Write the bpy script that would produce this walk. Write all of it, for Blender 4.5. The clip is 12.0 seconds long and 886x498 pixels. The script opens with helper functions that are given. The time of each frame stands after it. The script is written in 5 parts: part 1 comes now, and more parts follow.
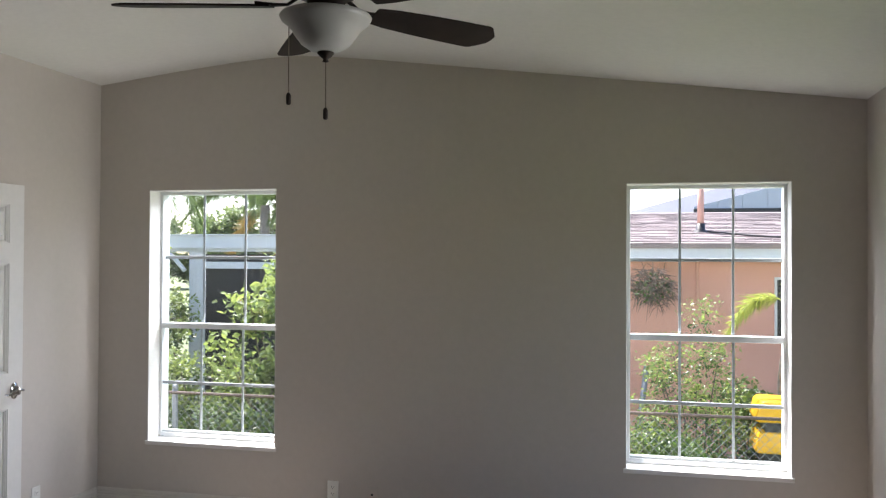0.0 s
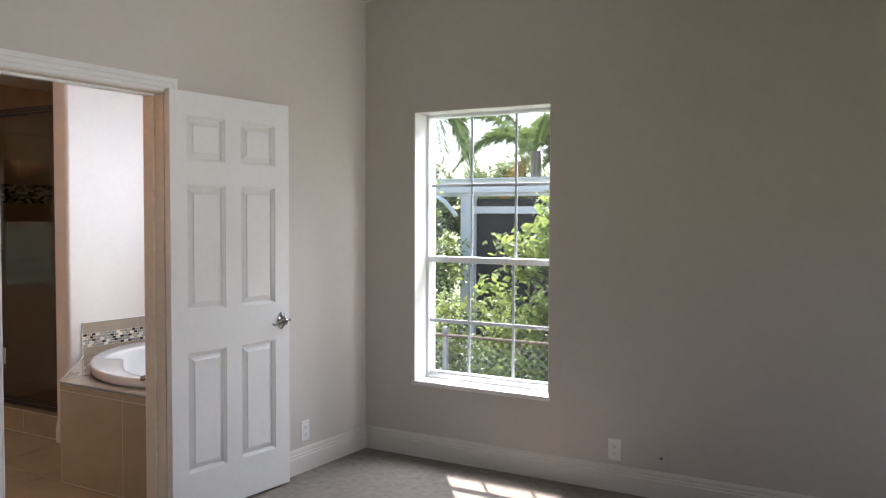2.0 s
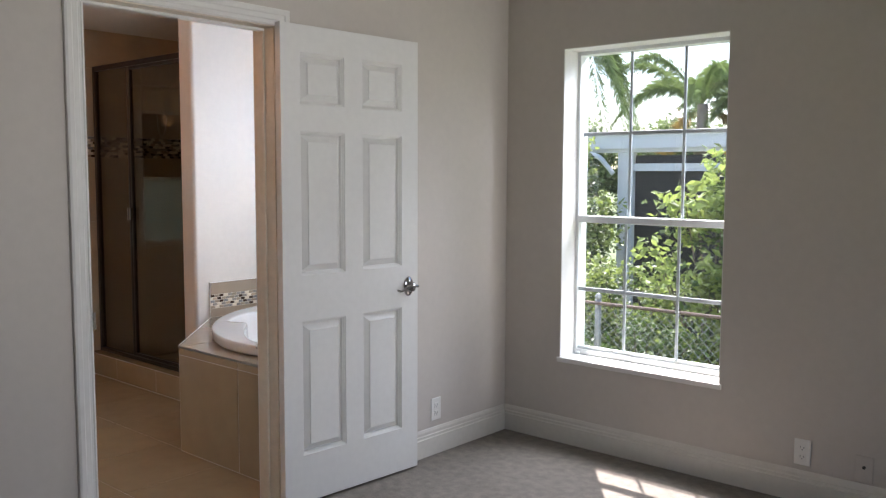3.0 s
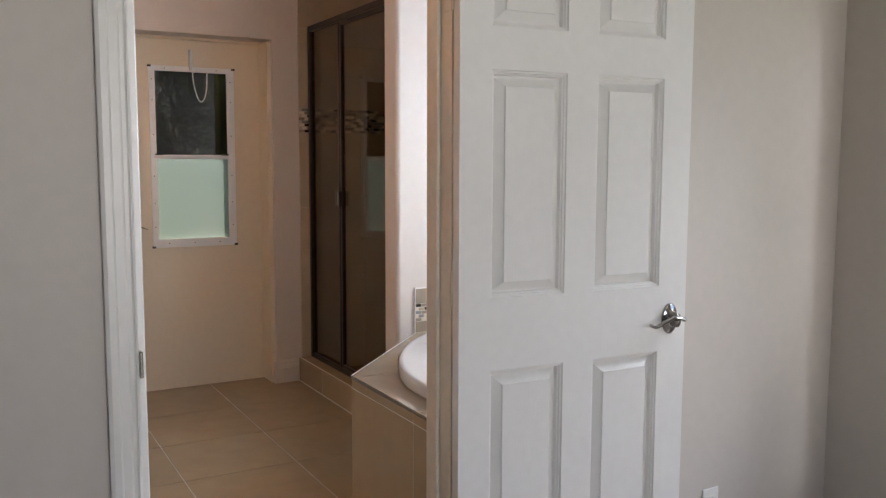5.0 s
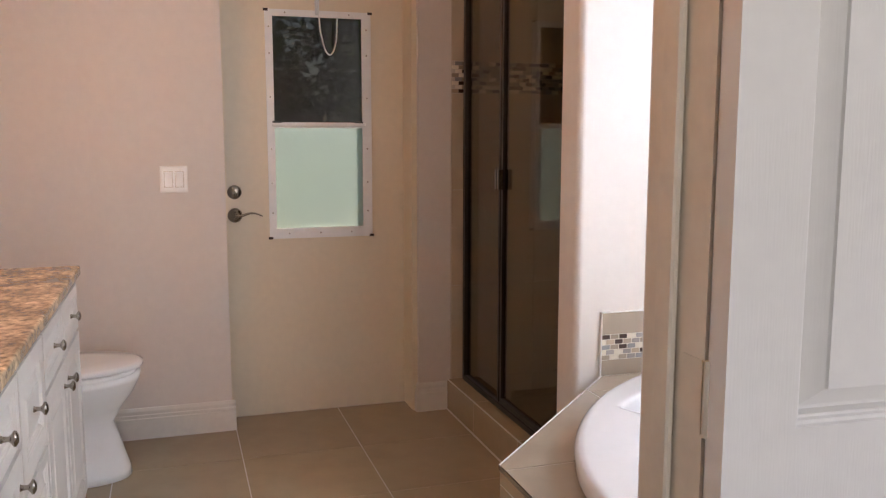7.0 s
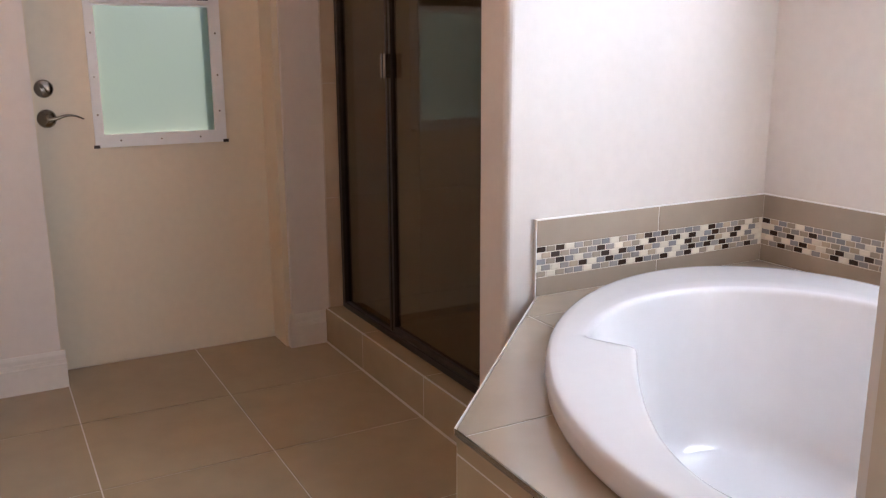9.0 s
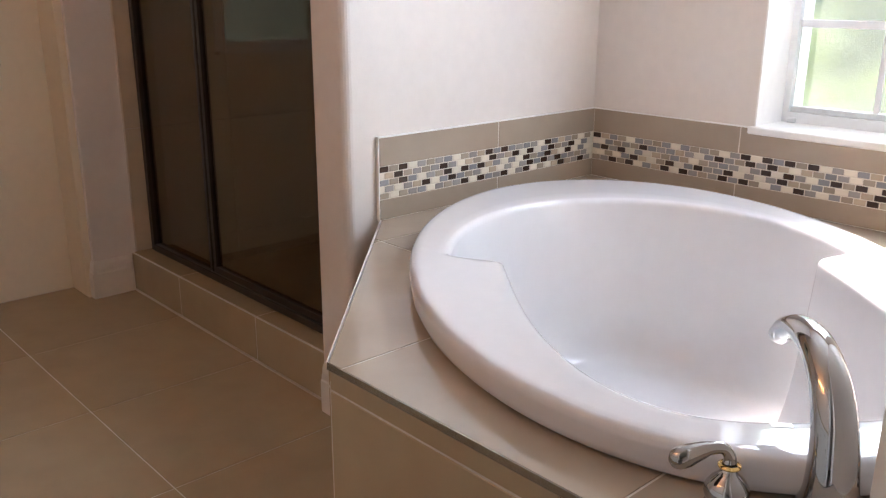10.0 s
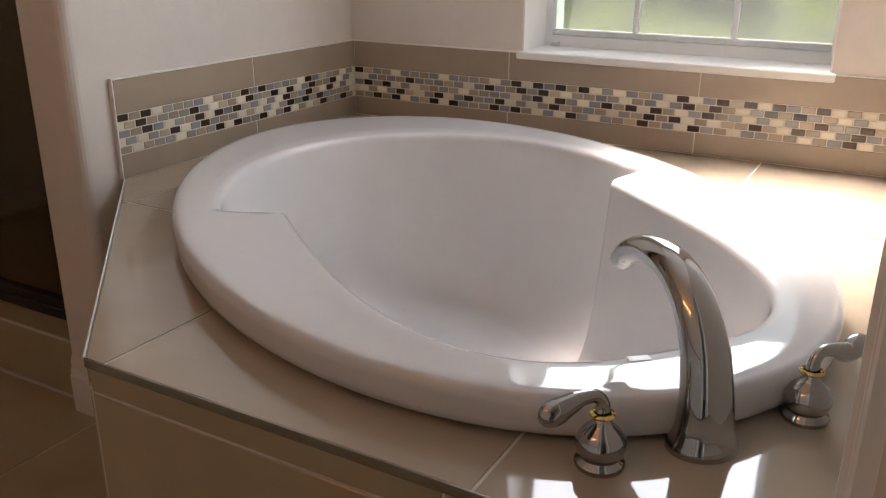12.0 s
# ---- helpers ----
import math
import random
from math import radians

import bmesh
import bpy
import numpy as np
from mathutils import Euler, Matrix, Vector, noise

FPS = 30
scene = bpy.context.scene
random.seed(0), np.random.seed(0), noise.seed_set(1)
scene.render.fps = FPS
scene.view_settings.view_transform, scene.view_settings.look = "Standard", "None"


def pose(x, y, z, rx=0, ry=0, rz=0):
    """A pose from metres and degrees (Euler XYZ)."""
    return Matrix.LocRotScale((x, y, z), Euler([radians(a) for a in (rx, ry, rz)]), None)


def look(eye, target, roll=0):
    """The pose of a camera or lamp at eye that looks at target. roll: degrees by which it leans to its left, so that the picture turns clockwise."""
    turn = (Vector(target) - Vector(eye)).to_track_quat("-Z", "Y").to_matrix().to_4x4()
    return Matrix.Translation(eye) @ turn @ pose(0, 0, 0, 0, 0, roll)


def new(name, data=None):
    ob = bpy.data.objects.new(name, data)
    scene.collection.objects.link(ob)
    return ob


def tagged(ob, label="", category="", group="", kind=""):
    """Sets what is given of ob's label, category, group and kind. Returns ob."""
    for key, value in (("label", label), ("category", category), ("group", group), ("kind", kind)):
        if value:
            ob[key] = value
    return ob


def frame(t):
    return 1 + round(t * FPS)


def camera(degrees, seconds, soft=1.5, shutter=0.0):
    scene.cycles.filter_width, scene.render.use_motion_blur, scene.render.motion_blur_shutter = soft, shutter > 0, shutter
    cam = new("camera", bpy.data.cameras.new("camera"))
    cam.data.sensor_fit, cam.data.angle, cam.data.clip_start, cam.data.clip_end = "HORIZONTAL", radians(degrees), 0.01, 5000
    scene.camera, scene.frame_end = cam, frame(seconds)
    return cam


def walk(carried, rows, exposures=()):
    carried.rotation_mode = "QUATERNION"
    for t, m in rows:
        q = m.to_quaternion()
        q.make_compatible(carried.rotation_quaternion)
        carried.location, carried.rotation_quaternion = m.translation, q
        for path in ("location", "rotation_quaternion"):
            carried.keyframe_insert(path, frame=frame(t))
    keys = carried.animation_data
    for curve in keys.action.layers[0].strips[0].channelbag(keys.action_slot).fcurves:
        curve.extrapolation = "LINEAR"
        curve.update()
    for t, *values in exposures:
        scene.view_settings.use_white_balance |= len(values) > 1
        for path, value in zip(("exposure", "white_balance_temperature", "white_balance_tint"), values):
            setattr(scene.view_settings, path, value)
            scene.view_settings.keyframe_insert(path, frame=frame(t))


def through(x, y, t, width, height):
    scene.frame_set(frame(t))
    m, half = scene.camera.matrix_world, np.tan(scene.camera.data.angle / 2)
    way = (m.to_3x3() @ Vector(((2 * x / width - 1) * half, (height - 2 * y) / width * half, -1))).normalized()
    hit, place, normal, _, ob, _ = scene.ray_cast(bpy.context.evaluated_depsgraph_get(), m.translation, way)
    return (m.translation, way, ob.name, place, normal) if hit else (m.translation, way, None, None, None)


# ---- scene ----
cam = camera(55.0, 12.0, soft=1.25)
PATH = [
    (0, (0.042, 0.496, 1.639), (-0.407, 2.445, 1.664), 0.3),
    (0.5, (-0.007, 0.605, 1.61), (-0.576, 2.522, 1.616), 0.2),
    (1, (-0.085, 0.738, 1.566), (-0.799, 2.606, 1.549), 0.2),
    (1.5, (-0.168, 0.904, 1.528), (-1.034, 2.707, 1.488), 0.3),
    (2, (-0.265, 1.132, 1.466), (-1.293, 2.846, 1.386), 0.2),
    (2.5, (-0.41, 1.391, 1.434), (-1.615, 2.982, 1.3), 0.1),
    (3, (-0.562, 1.673, 1.426), (-1.879, 3.168, 1.253), 0.2),
    (3.5, (-0.737, 1.969, 1.435), (-2.15, 3.371, 1.235), 0.2),
    (3.7, (-0.8, 2.091, 1.418), (-2.28, 3.422, 1.224), 0.1),
    (5.3, (-1.651, 2.852, 1.362), (-3.431, 3.738, 1.147), 0.1),
    (5.5, (-1.768, 2.918, 1.363), (-3.581, 3.733, 1.139), 0.0),
    (6, (-2.099, 3.092, 1.359), (-3.963, 3.776, 1.125), 0.0),
    (6.5, (-2.364, 3.214, 1.348), (-4.248, 3.838, 1.101), 0.1),
    (6.7, (-2.456, 3.254, 1.341), (-4.347, 3.856, 1.09), 0.2),
    (8.3, (-3.04, 3.32, 1.271), (-4.882, 4.015, 0.92), -0.2),
    (8.5, (-3.087, 3.327, 1.248), (-4.901, 4.083, 0.876), -0.2),
    (9, (-3.201, 3.318, 1.202), (-4.913, 4.25, 0.752), -0.3),
    (9.5, (-3.316, 3.292, 1.148), (-4.885, 4.413, 0.618), 0.2),
    (10, (-3.388, 3.299, 1.118), (-4.793, 4.597, 0.534), 0.3),
    (10.5, (-3.446, 3.327, 1.082), (-4.709, 4.751, 0.467), 0.2),
    (11, (-3.507, 3.355, 1.058), (-4.649, 4.867, 0.417), 0.2),
    (11.5, (-3.54, 3.381, 1.049), (-4.561, 4.966, 0.382), 0.2),
    (12, (-3.568, 3.401, 1.043), (-4.493, 5.036, 0.357), 0.3),
]
EXPOSURES = [
    (0.0, 1.80, 6450, 18), (0.5, 1.80, 6450, 18), (1.0, 1.58, 6450, 18), (1.6, 1.54, 6500, 18), (2.1, 1.86, 6500, 19), (2.8, 1.78, 6450, 18), (3.5, 1.62, 6400, 18),
    (5.5, 1.98, 6700, 20), (6.5, 2.12, 6850, 24), (8.5, 2.06, 6450, 24), (9.5, 2.14, 6400, 22), (10.5, 1.78, 6700, 20), (12.0, 1.08, 7250, 21),
]
walk(cam, [(t, look(eye, target, roll)) for t, eye, target, roll in PATH], EXPOSURES)

# ---- world and light ----
SUN = Vector((-0.78, 1.0, 2.08)).normalized()      # the way to the sun
world = bpy.data.worlds.new("world")
scene.world = world
world.use_nodes = True
wn = world.node_tree.nodes
sky = wn.new("ShaderNodeTexSky")
sky.sky_type, sky.sun_disc = "NISHITA", False
sky.sun_elevation, sky.sun_rotation = math.asin(SUN.z), math.atan2(SUN.x, SUN.y)
wn["Background"].inputs[1].default_value = 0.13
world.node_tree.links.new(sky.outputs[0], wn["Background"].inputs[0])


def lamp(name, kind, m, energy, color, **more):
    data = bpy.data.lights.new(name, kind)
    data.energy, data.color = energy, color
    for key, value in more.items():
        setattr(data, key, value)
    ob = new(name, data)
    ob.matrix_world = m
    return ob


lamp("sun", "SUN", look(SUN * 40, (0, 0, 0)), 5.0, (1.0, 0.965, 0.915), angle=radians(0.55))
# the open sky that each window sees, above its head
for name, x, w, power in (("sky_bedroom", -2.6, 1.3, 50), ("sky_bedroom", 0.45, 1.3, 50)):
    lamp(name, "AREA", look((x, 6.5, 2.95), (x, 4.2, 0.9)), power, (0.86, 0.94, 1.0), shape="RECTANGLE", size=w, size_y=0.9)

# the obscure glass of the bathroom window: it spreads the sky's light, and the sun's round its own way
lamp("sky_bathroom", "AREA", look((-4.13, 5.612, 1.60), (-4.13, 4.6, 1.45)), 8.6, (0.70, 0.84, 1.0), shape="RECTANGLE", size=0.66, size_y=0.86)
lamp("sun_in_obscure_glass", "AREA", look(Vector((-4.13, 5.50, 1.52)), Vector((-4.13, 5.50, 1.52)) - SUN), 5.2, (1.0, 0.96, 0.90), shape="RECTANGLE", size=0.55, size_y=0.20, spread=radians(38))
# daylight from an unseen opening in the side wall, inferred from the bright ceiling
lamp("sky_side_opening", "AREA", look((1.30, 3.60, 1.27), (-3.4, 3.60, 1.9)), 2.6, (0.96, 0.98, 1.0), shape="RECTANGLE", size=1.4, size_y=1.5, spread=radians(64))
# the warm bulbs over the vanity: unseen, inferred from gold glints in the tap
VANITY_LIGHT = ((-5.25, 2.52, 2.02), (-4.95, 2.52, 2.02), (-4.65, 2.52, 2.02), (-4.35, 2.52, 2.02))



# ---- materials ----
def material(name, color, rough=0.5, metal=0.0, scale=30.0, vary=0.06, bump=0.0, bump_scale=300.0, big=1.2, island=False, coat=0.0, per_object=0.0, spec=0.5, stretch=None):
    m = bpy.data.materials.new(name)
    m.use_nodes = True
    nt = m.node_tree
    n, l = nt.nodes, nt.links
    b = n["Principled BSDF"]
    b.inputs["Roughness"].default_value, b.inputs["Metallic"].default_value = rough, metal
    b.inputs["Specular IOR Level"].default_value = spec
    b.inputs["Coat Weight"].default_value = coat
    tc = n.new("ShaderNodeTexCoord")
    mixes = None
    for sc, amt in ((scale, vary), (big, vary * 0.8)):
        t = n.new("ShaderNodeTexNoise")
        t.inputs["Scale"].default_value, t.inputs["Detail"].default_value = sc, 4.0
        l.new(tc.outputs["Object"], t.inputs["Vector"])
        r = n.new("ShaderNodeMapRange")
        r.inputs["From Min"].default_value, r.inputs["From Max"].default_value = 0.3, 0.7
        r.inputs["To Min"].default_value, r.inputs["To Max"].default_value = 1 - amt, 1 + amt
        l.new(t.outputs["Fac"], r.inputs["Value"])
        if mixes is None:
            mixes = r.outputs[0]
        else:
            k = n.new("ShaderNodeMath")
            k.operation = "MULTIPLY"
            l.new(mixes, k.inputs[0]), l.new(r.outputs[0], k.inputs[1])
            mixes = k.outputs[0]
    rnd = None
    if island:
        rnd = n.new("ShaderNodeNewGeometry").outputs["Random Per Island"]
    elif per_object:
        rnd = n.new("ShaderNodeObjectInfo").outputs["Random"]
    if rnd is not None:
        amt = per_object or 0.35
        r = n.new("ShaderNodeMapRange")
        r.inputs["To Min"].default_value, r.inputs["To Max"].default_value = 1 - amt, 1 + amt
        l.new(rnd, r.inputs["Value"])
        k = n.new("ShaderNodeMath")
        k.operation = "MULTIPLY"
        l.new(mixes, k.inputs[0]), l.new(r.outputs[0], k.inputs[1])
        mixes = k.outputs[0]
    v = n.new("ShaderNodeVectorMath")
    v.operation = "SCALE"
    v.inputs[0].default_value = color
    l.new(mixes, v.inputs["Scale"])
    l.new(v.outputs[0], b.inputs["Base Color"])
    if bump:
        t = n.new("ShaderNodeTexNoise")
        t.inputs["Scale"].default_value, t.inputs["Detail"].default_value = bump_scale, 3.0
        if stretch:
            mp = n.new("ShaderNodeMapping")
            mp.inputs["Scale"].default_value = stretch
            l.new(tc.outputs["Object"], mp.inputs["Vector"]), l.new(mp.outputs[0], t.inputs["Vector"])
        else:
            l.new(tc.outputs["Object"], t.inputs["Vector"])
        p = n.new("ShaderNodeBump")
        p.inputs["Strength"].default_value, p.inputs["Distance"].default_value = bump, 0.002
        l.new(t.outputs["Fac"], p.inputs["Height"])
        l.new(p.outputs[0], b.inputs["Normal"])
    return m


def clear_glass(name, tint, gloss=1.0, haze=0.0, ior=1.45):
    """A thin pane: straight through, with a mirror reflection that grows to grazing, and a little dust."""
    m = bpy.data.materials.new(name)
    m.use_nodes = True
    n, l = m.node_tree.nodes, m.node_tree.links
    out = n["Material Output"]
    n.remove(n["Principled BSDF"])
    tr, gl, mix, lw = n.new("ShaderNodeBsdfTransparent"), n.new("ShaderNodeBsdfGlossy"), n.new("ShaderNodeMixShader"), n.new("ShaderNodeLayerWeight")
    pw5, fr = n.new("ShaderNodeMath"), n.new("ShaderNodeMapRange")
    pw5.operation, pw5.inputs[1].default_value, lw.inputs["Blend"].default_value = "POWER", 5.0, 0.5
    l.new(lw.outputs["Facing"], pw5.inputs[0]), l.new(pw5.outputs[0], fr.inputs["Value"])
    tr.inputs[0].default_value = (*tint, 1)
    gl.inputs["Roughness"].default_value = 0.01
    gl.inputs["Color"].default_value = (gloss, gloss, gloss, 1)
    fr.inputs["To Min"].default_value, fr.inputs["To Max"].default_value = ((ior - 1) / (ior + 1)) ** 2, 1.0
    l.new(fr.outputs[0], mix.inputs[0]), l.new(tr.outputs[0], mix.inputs[1]), l.new(gl.outputs[0], mix.inputs[2])
    end = mix
    if haze:
        d, mx, tx, mr = n.new("ShaderNodeBsdfTranslucent"), n.new("ShaderNodeMixShader"), n.new("ShaderNodeTexNoise"), n.new("ShaderNodeMapRange")
        d.inputs[0].default_value = (0.85, 0.88, 0.88, 1)
        tx.inputs["Scale"].default_value = 5.0
        mr.inputs["From Min"].default_value, mr.inputs["From Max"].default_value = 0.35, 0.7
        mr.inputs["To Min"].default_value, mr.inputs["To Max"].default_value = haze * 0.3, haze
        l.new(tx.outputs["Fac"], mr.inputs["Value"]), l.new(mr.outputs[0], mx.inputs[0])
        l.new(mix.outputs[0], mx.inputs[1]), l.new(d.outputs[0], mx.inputs[2])
        end = mx
    l.new(end.outputs[0], out.inputs[0])
    return m


def frosted_glass(name, tint, through=0.35, rough=0.34, cell=22.0):
    """Obscured glass: light passes scattered, with a weak gloss on the face."""
    m = bpy.data.materials.new(name)
    m.use_nodes = True
    n, l = m.node_tree.nodes, m.node_tree.links
    out = n["Material Output"]
    n.remove(n["Principled BSDF"])
    a, b, mix, g, mg, fr = (n.new("ShaderNodeBsdfTranslucent"), n.new("ShaderNodeBsdfRefraction"), n.new("ShaderNodeMixShader"), n.new("ShaderNodeBsdfGlossy"),
                            n.new("ShaderNodeMixShader"), n.new("ShaderNodeFresnel"))
    a.inputs[0].default_value, b.inputs[0].default_value = (*tint, 1), (*tint, 1)
    b.inputs["Roughness"].default_value, b.inputs["IOR"].default_value = rough, 1.15
    g.inputs["Roughness"].default_value = 0.08
    tx, bp = n.new("ShaderNodeTexVoronoi"), n.new("ShaderNodeBump")
    tx.inputs["Scale"].default_value = cell
    bp.inputs["Strength"].default_value, bp.inputs["Distance"].default_value = 0.22, 0.002
    l.new(tx.outputs["Distance"], bp.inputs["Height"])
    l.new(bp.outputs[0], b.inputs["Normal"]), l.new(bp.outputs[0], g.inputs["Normal"])
    mix.inputs[0].default_value = through
    l.new(a.outputs[0], mix.inputs[1]), l.new(b.outputs[0], mix.inputs[2])
    l.new(fr.outputs[0], mg.inputs[0]), l.new(mix.outputs[0], mg.inputs[1]), l.new(g.outputs[0], mg.inputs[2])
    l.new(mg.outputs[0], out.inputs[0])
    return m


def leaf_material(name, color, glow=0.45):
    m = material(name, color, 0.45, scale=3.0, vary=0.25, island=True, per_object=0.6)
    n, l = m.node_tree.nodes, m.node_tree.links
    b, out = n["Principled BSDF"], n["Material Output"]
    t, mix = n.new("ShaderNodeBsdfTranslucent"), n.new("ShaderNodeMixShader")
    t.inputs[0].default_value = (color[0] * 1.5, color[1] * 1.45, color[2] * 1.1, 1)
    mix.inputs[0].default_value = glow
    l.new(b.outputs[0], mix.inputs[1]), l.new(t.outputs[0], mix.inputs[2]), l.new(mix.outputs[0], out.inputs[0])
    return m


PAINT = material("greige_wall_paint", (0.59, 0.54, 0.49), 0.55, vary=0.02, bump=0.12, bump_scale=220)
BATH_PAINT = material("warm_bathroom_paint", (0.68, 0.63, 0.58), 0.5, vary=0.02, bump=0.12, bump_scale=220)
CEIL = material("ceiling_paint", (0.86, 0.84, 0.80), 0.7, vary=0.02, bump=0.3, bump_scale=120)
TRIM = material("white_trim_paint", (0.78, 0.765, 0.73), 0.35, vary=0.02, bump=0.05, bump_scale=60)
JAMB = material("cream_jamb", (0.69, 0.62, 0.51), 0.42, vary=0.05, bump=0.08, bump_scale=60)
DOOR_WHITE = material("white_door_paint", (0.78, 0.77, 0.74), 0.38, vary=0.02, bump=0.16, bump_scale=1.0, stretch=(380, 380, 20))
CREAM = material("cream_door_paint", (0.72, 0.635, 0.485), 0.4, vary=0.02, bump=0.05, bump_scale=80)
VINYL = material("white_vinyl", (0.80, 0.82, 0.82), 0.35, vary=0.02)
VINYL_OLD = material("weathered_white_aluminium", (0.66, 0.70, 0.70), 0.4, vary=0.08, scale=40)
# the bars' backlit, unlit side is put into this grey
MUNTIN = material("backlit_grey_glazing_bar", (0.46, 0.50, 0.52), 0.45, vary=0.1, scale=40)
BASE_PAINT = material("cream_baseboard_paint", (0.68, 0.645, 0.585), 0.4, vary=0.03, bump=0.06, bump_scale=60)
CARPET = material("taupe_carpet", (0.22, 0.195, 0.17), 0.95, scale=160, vary=0.2, bump=1.0, bump_scale=300, big=22, spec=0.1)
TILE = material("taupe_porcelain_tile", (0.37, 0.292, 0.186), 0.17, scale=9, vary=0.05, big=2.0, per_object=0.03, bump=0.02, bump_scale=25)
BACK_TILE = material("taupe_wall_tile", (0.37, 0.30, 0.228), 0.18, scale=9, vary=0.05, big=2.0, per_object=0.03)
DECK_TILE = material("polished_taupe_tile", (0.37, 0.308, 0.235), 0.05, coat=0.35, scale=9, vary=0.05, big=2.0, per_object=0.03)
GROUT_LIGHT = material("cream_grout", (0.68, 0.62, 0.51), 0.8, scale=90, vary=0.06)
GROUT = material("light_grout", (0.55, 0.50, 0.43), 0.85, scale=90, vary=0.1)
TUB = material("white_acrylic", (0.62, 0.62, 0.625), 0.05, vary=0.01, coat=0.4)
CHROME = material("polished_chrome", (0.46, 0.45, 0.44), 0.05, 1.0, vary=0.01)
BRASS = material("polished_brass", (0.80, 0.60, 0.25), 0.12, 1.0, vary=0.02)
NICKEL = material("satin_nickel", (0.38, 0.35, 0.31), 0.22, 1.0, vary=0.03)
BRONZE = material("dark_bronze_frame", (0.045, 0.036, 0.030), 0.3, 0.6, vary=0.08)
BLADE = material("espresso_fan_wood", (0.018, 0.011, 0.008), 0.55, spec=0.25, scale=12, vary=0.3)
FROST_BOWL = material("frosted_white_bowl", (0.52, 0.51, 0.49), 0.35, vary=0.04, scale=18)
PLATE = material("white_plastic", (0.80, 0.79, 0.75), 0.3, vary=0.01)
BLACK = material("black_plastic", (0.015, 0.015, 0.016), 0.4, vary=0.1)
PORCELAIN = material("white_porcelain", (0.83, 0.82, 0.80), 0.08, vary=0.01, coat=0.3)
GRANITE = material("gold_granite", (0.50, 0.37, 0.23), 0.15, scale=55, vary=0.6, big=14)
CABINET = material("white_cabinet_paint", (0.74, 0.71, 0.66), 0.35, vary=0.02)
SHOWER_TILE = material("brown_shower_tile", (0.48, 0.395, 0.285), 0.3, scale=8, vary=0.08, per_object=0.03)
GLASS = clear_glass("window_glass", (0.97, 0.985, 0.98), haze=0.0012)
SHOWER_GLASS = clear_glass("bronze_tinted_glass", (0.69, 0.655, 0.58), ior=1.5)
DARK_GLASS = clear_glass("dark_screen_glass", (0.13, 0.13, 0.12))
OBSCURE = frosted_glass("obscure_window_glass", (0.95, 0.98, 0.90), 0.87, 0.16, 190.0)
FROSTED = frosted_glass("frosted_door_glass", (0.50, 0.555, 0.50), 0.40)
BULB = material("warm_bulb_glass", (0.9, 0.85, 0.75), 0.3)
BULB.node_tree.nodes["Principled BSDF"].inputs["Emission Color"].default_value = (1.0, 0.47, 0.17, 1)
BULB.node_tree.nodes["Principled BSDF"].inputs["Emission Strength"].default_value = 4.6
MOSAIC = [material("mosaic_" + k, c, r, vary=0.06, per_object=0.12) for k, c, r in (
    ("ivory", (0.72, 0.66, 0.55), 0.2), ("dark_brown", (0.045, 0.026, 0.017), 0.12), ("grey", (0.30, 0.28, 0.26), 0.2),
    ("taupe", (0.34, 0.285, 0.22), 0.25), ("blue_grey", (0.25, 0.25, 0.255), 0.25), ("beige", (0.46, 0.37, 0.27), 0.25))]
STUCCO = material("pink_stucco", (0.64, 0.35, 0.27), 0.85, scale=60, vary=0.06, bump=0.5, bump_scale=90)
FASCIA = material("white_fascia_paint", (0.60, 0.62, 0.65), 0.5, vary=0.04)
SHINGLE = material("weathered_shingle", (0.235, 0.19, 0.185), 0.9, scale=40, vary=0.15, island=True)
METAL_ROOF = material("weathered_grey_metal_roof", (0.10, 0.11, 0.135), 0.65, vary=0.10, spec=0.3)
SIDING = material("pale_grey_siding", (0.50, 0.52, 0.58), 0.6, vary=0.06)
SCREEN = material("black_patio_screen", (0.012, 0.012, 0.014), 0.5, vary=0.2)
GALV = material("galvanised_wire", (0.24, 0.25, 0.25), 0.45, 0.6, vary=0.1)
RUSTY = material("rusty_fence_rail", (0.13, 0.095, 0.08), 0.8, 0.2, scale=30, vary=0.3)
LAWN = material("lawn_grass", (0.14, 0.175, 0.07), 0.9, scale=25, vary=0.4, bump=1.0, bump_scale=60, big=0.6)
BARK = material("grey_palm_bark", (0.22, 0.19, 0.155), 0.9, scale=14, vary=0.3, bump=0.6, bump_scale=30)
TWIG = material("dry_twigs", (0.13, 0.10, 0.08), 0.9, scale=14, vary=0.3, island=True)
YELLOW = material("yellow_plastic", (0.78, 0.42, 0.012), 0.35, vary=0.04)
LEAF = leaf_material("bright_leaf", (0.20, 0.26, 0.085), 0.45)
LEAF_DARK = leaf_material("dark_leaf", (0.075, 0.13, 0.028), 0.3)
LEAF_PALM = leaf_material("palm_leaf", (0.135, 0.195, 0.075), 0.4)
LEAF_FAR = leaf_material("far_tree_leaf", (0.15, 0.20, 0.09), 0.4)
LEAF_LIME = leaf_material("lime_frond", (0.30, 0.34, 0.10), 0.45)
LEAF_DRY = leaf_material("dry_frond", (0.24, 0.17, 0.06), 0.3)


# ---- mesh helpers ----
def part(name, bm, mat, parent=None, label="", smooth=False):
    me = bpy.data.meshes.new(name)
    if not isinstance(bm, tuple):
        bmesh.ops.recalc_face_normals(bm, faces=bm.faces[:])
        bm.to_mesh(me)
        bm.free()
    else:
        me.from_pydata(bm[0], [], bm[1])
    me.materials.append(mat)
    if smooth:
        me.shade_smooth()
    ob = new(name, me)
    if parent is not None:
        ob.parent = parent
    return tagged(ob, label)


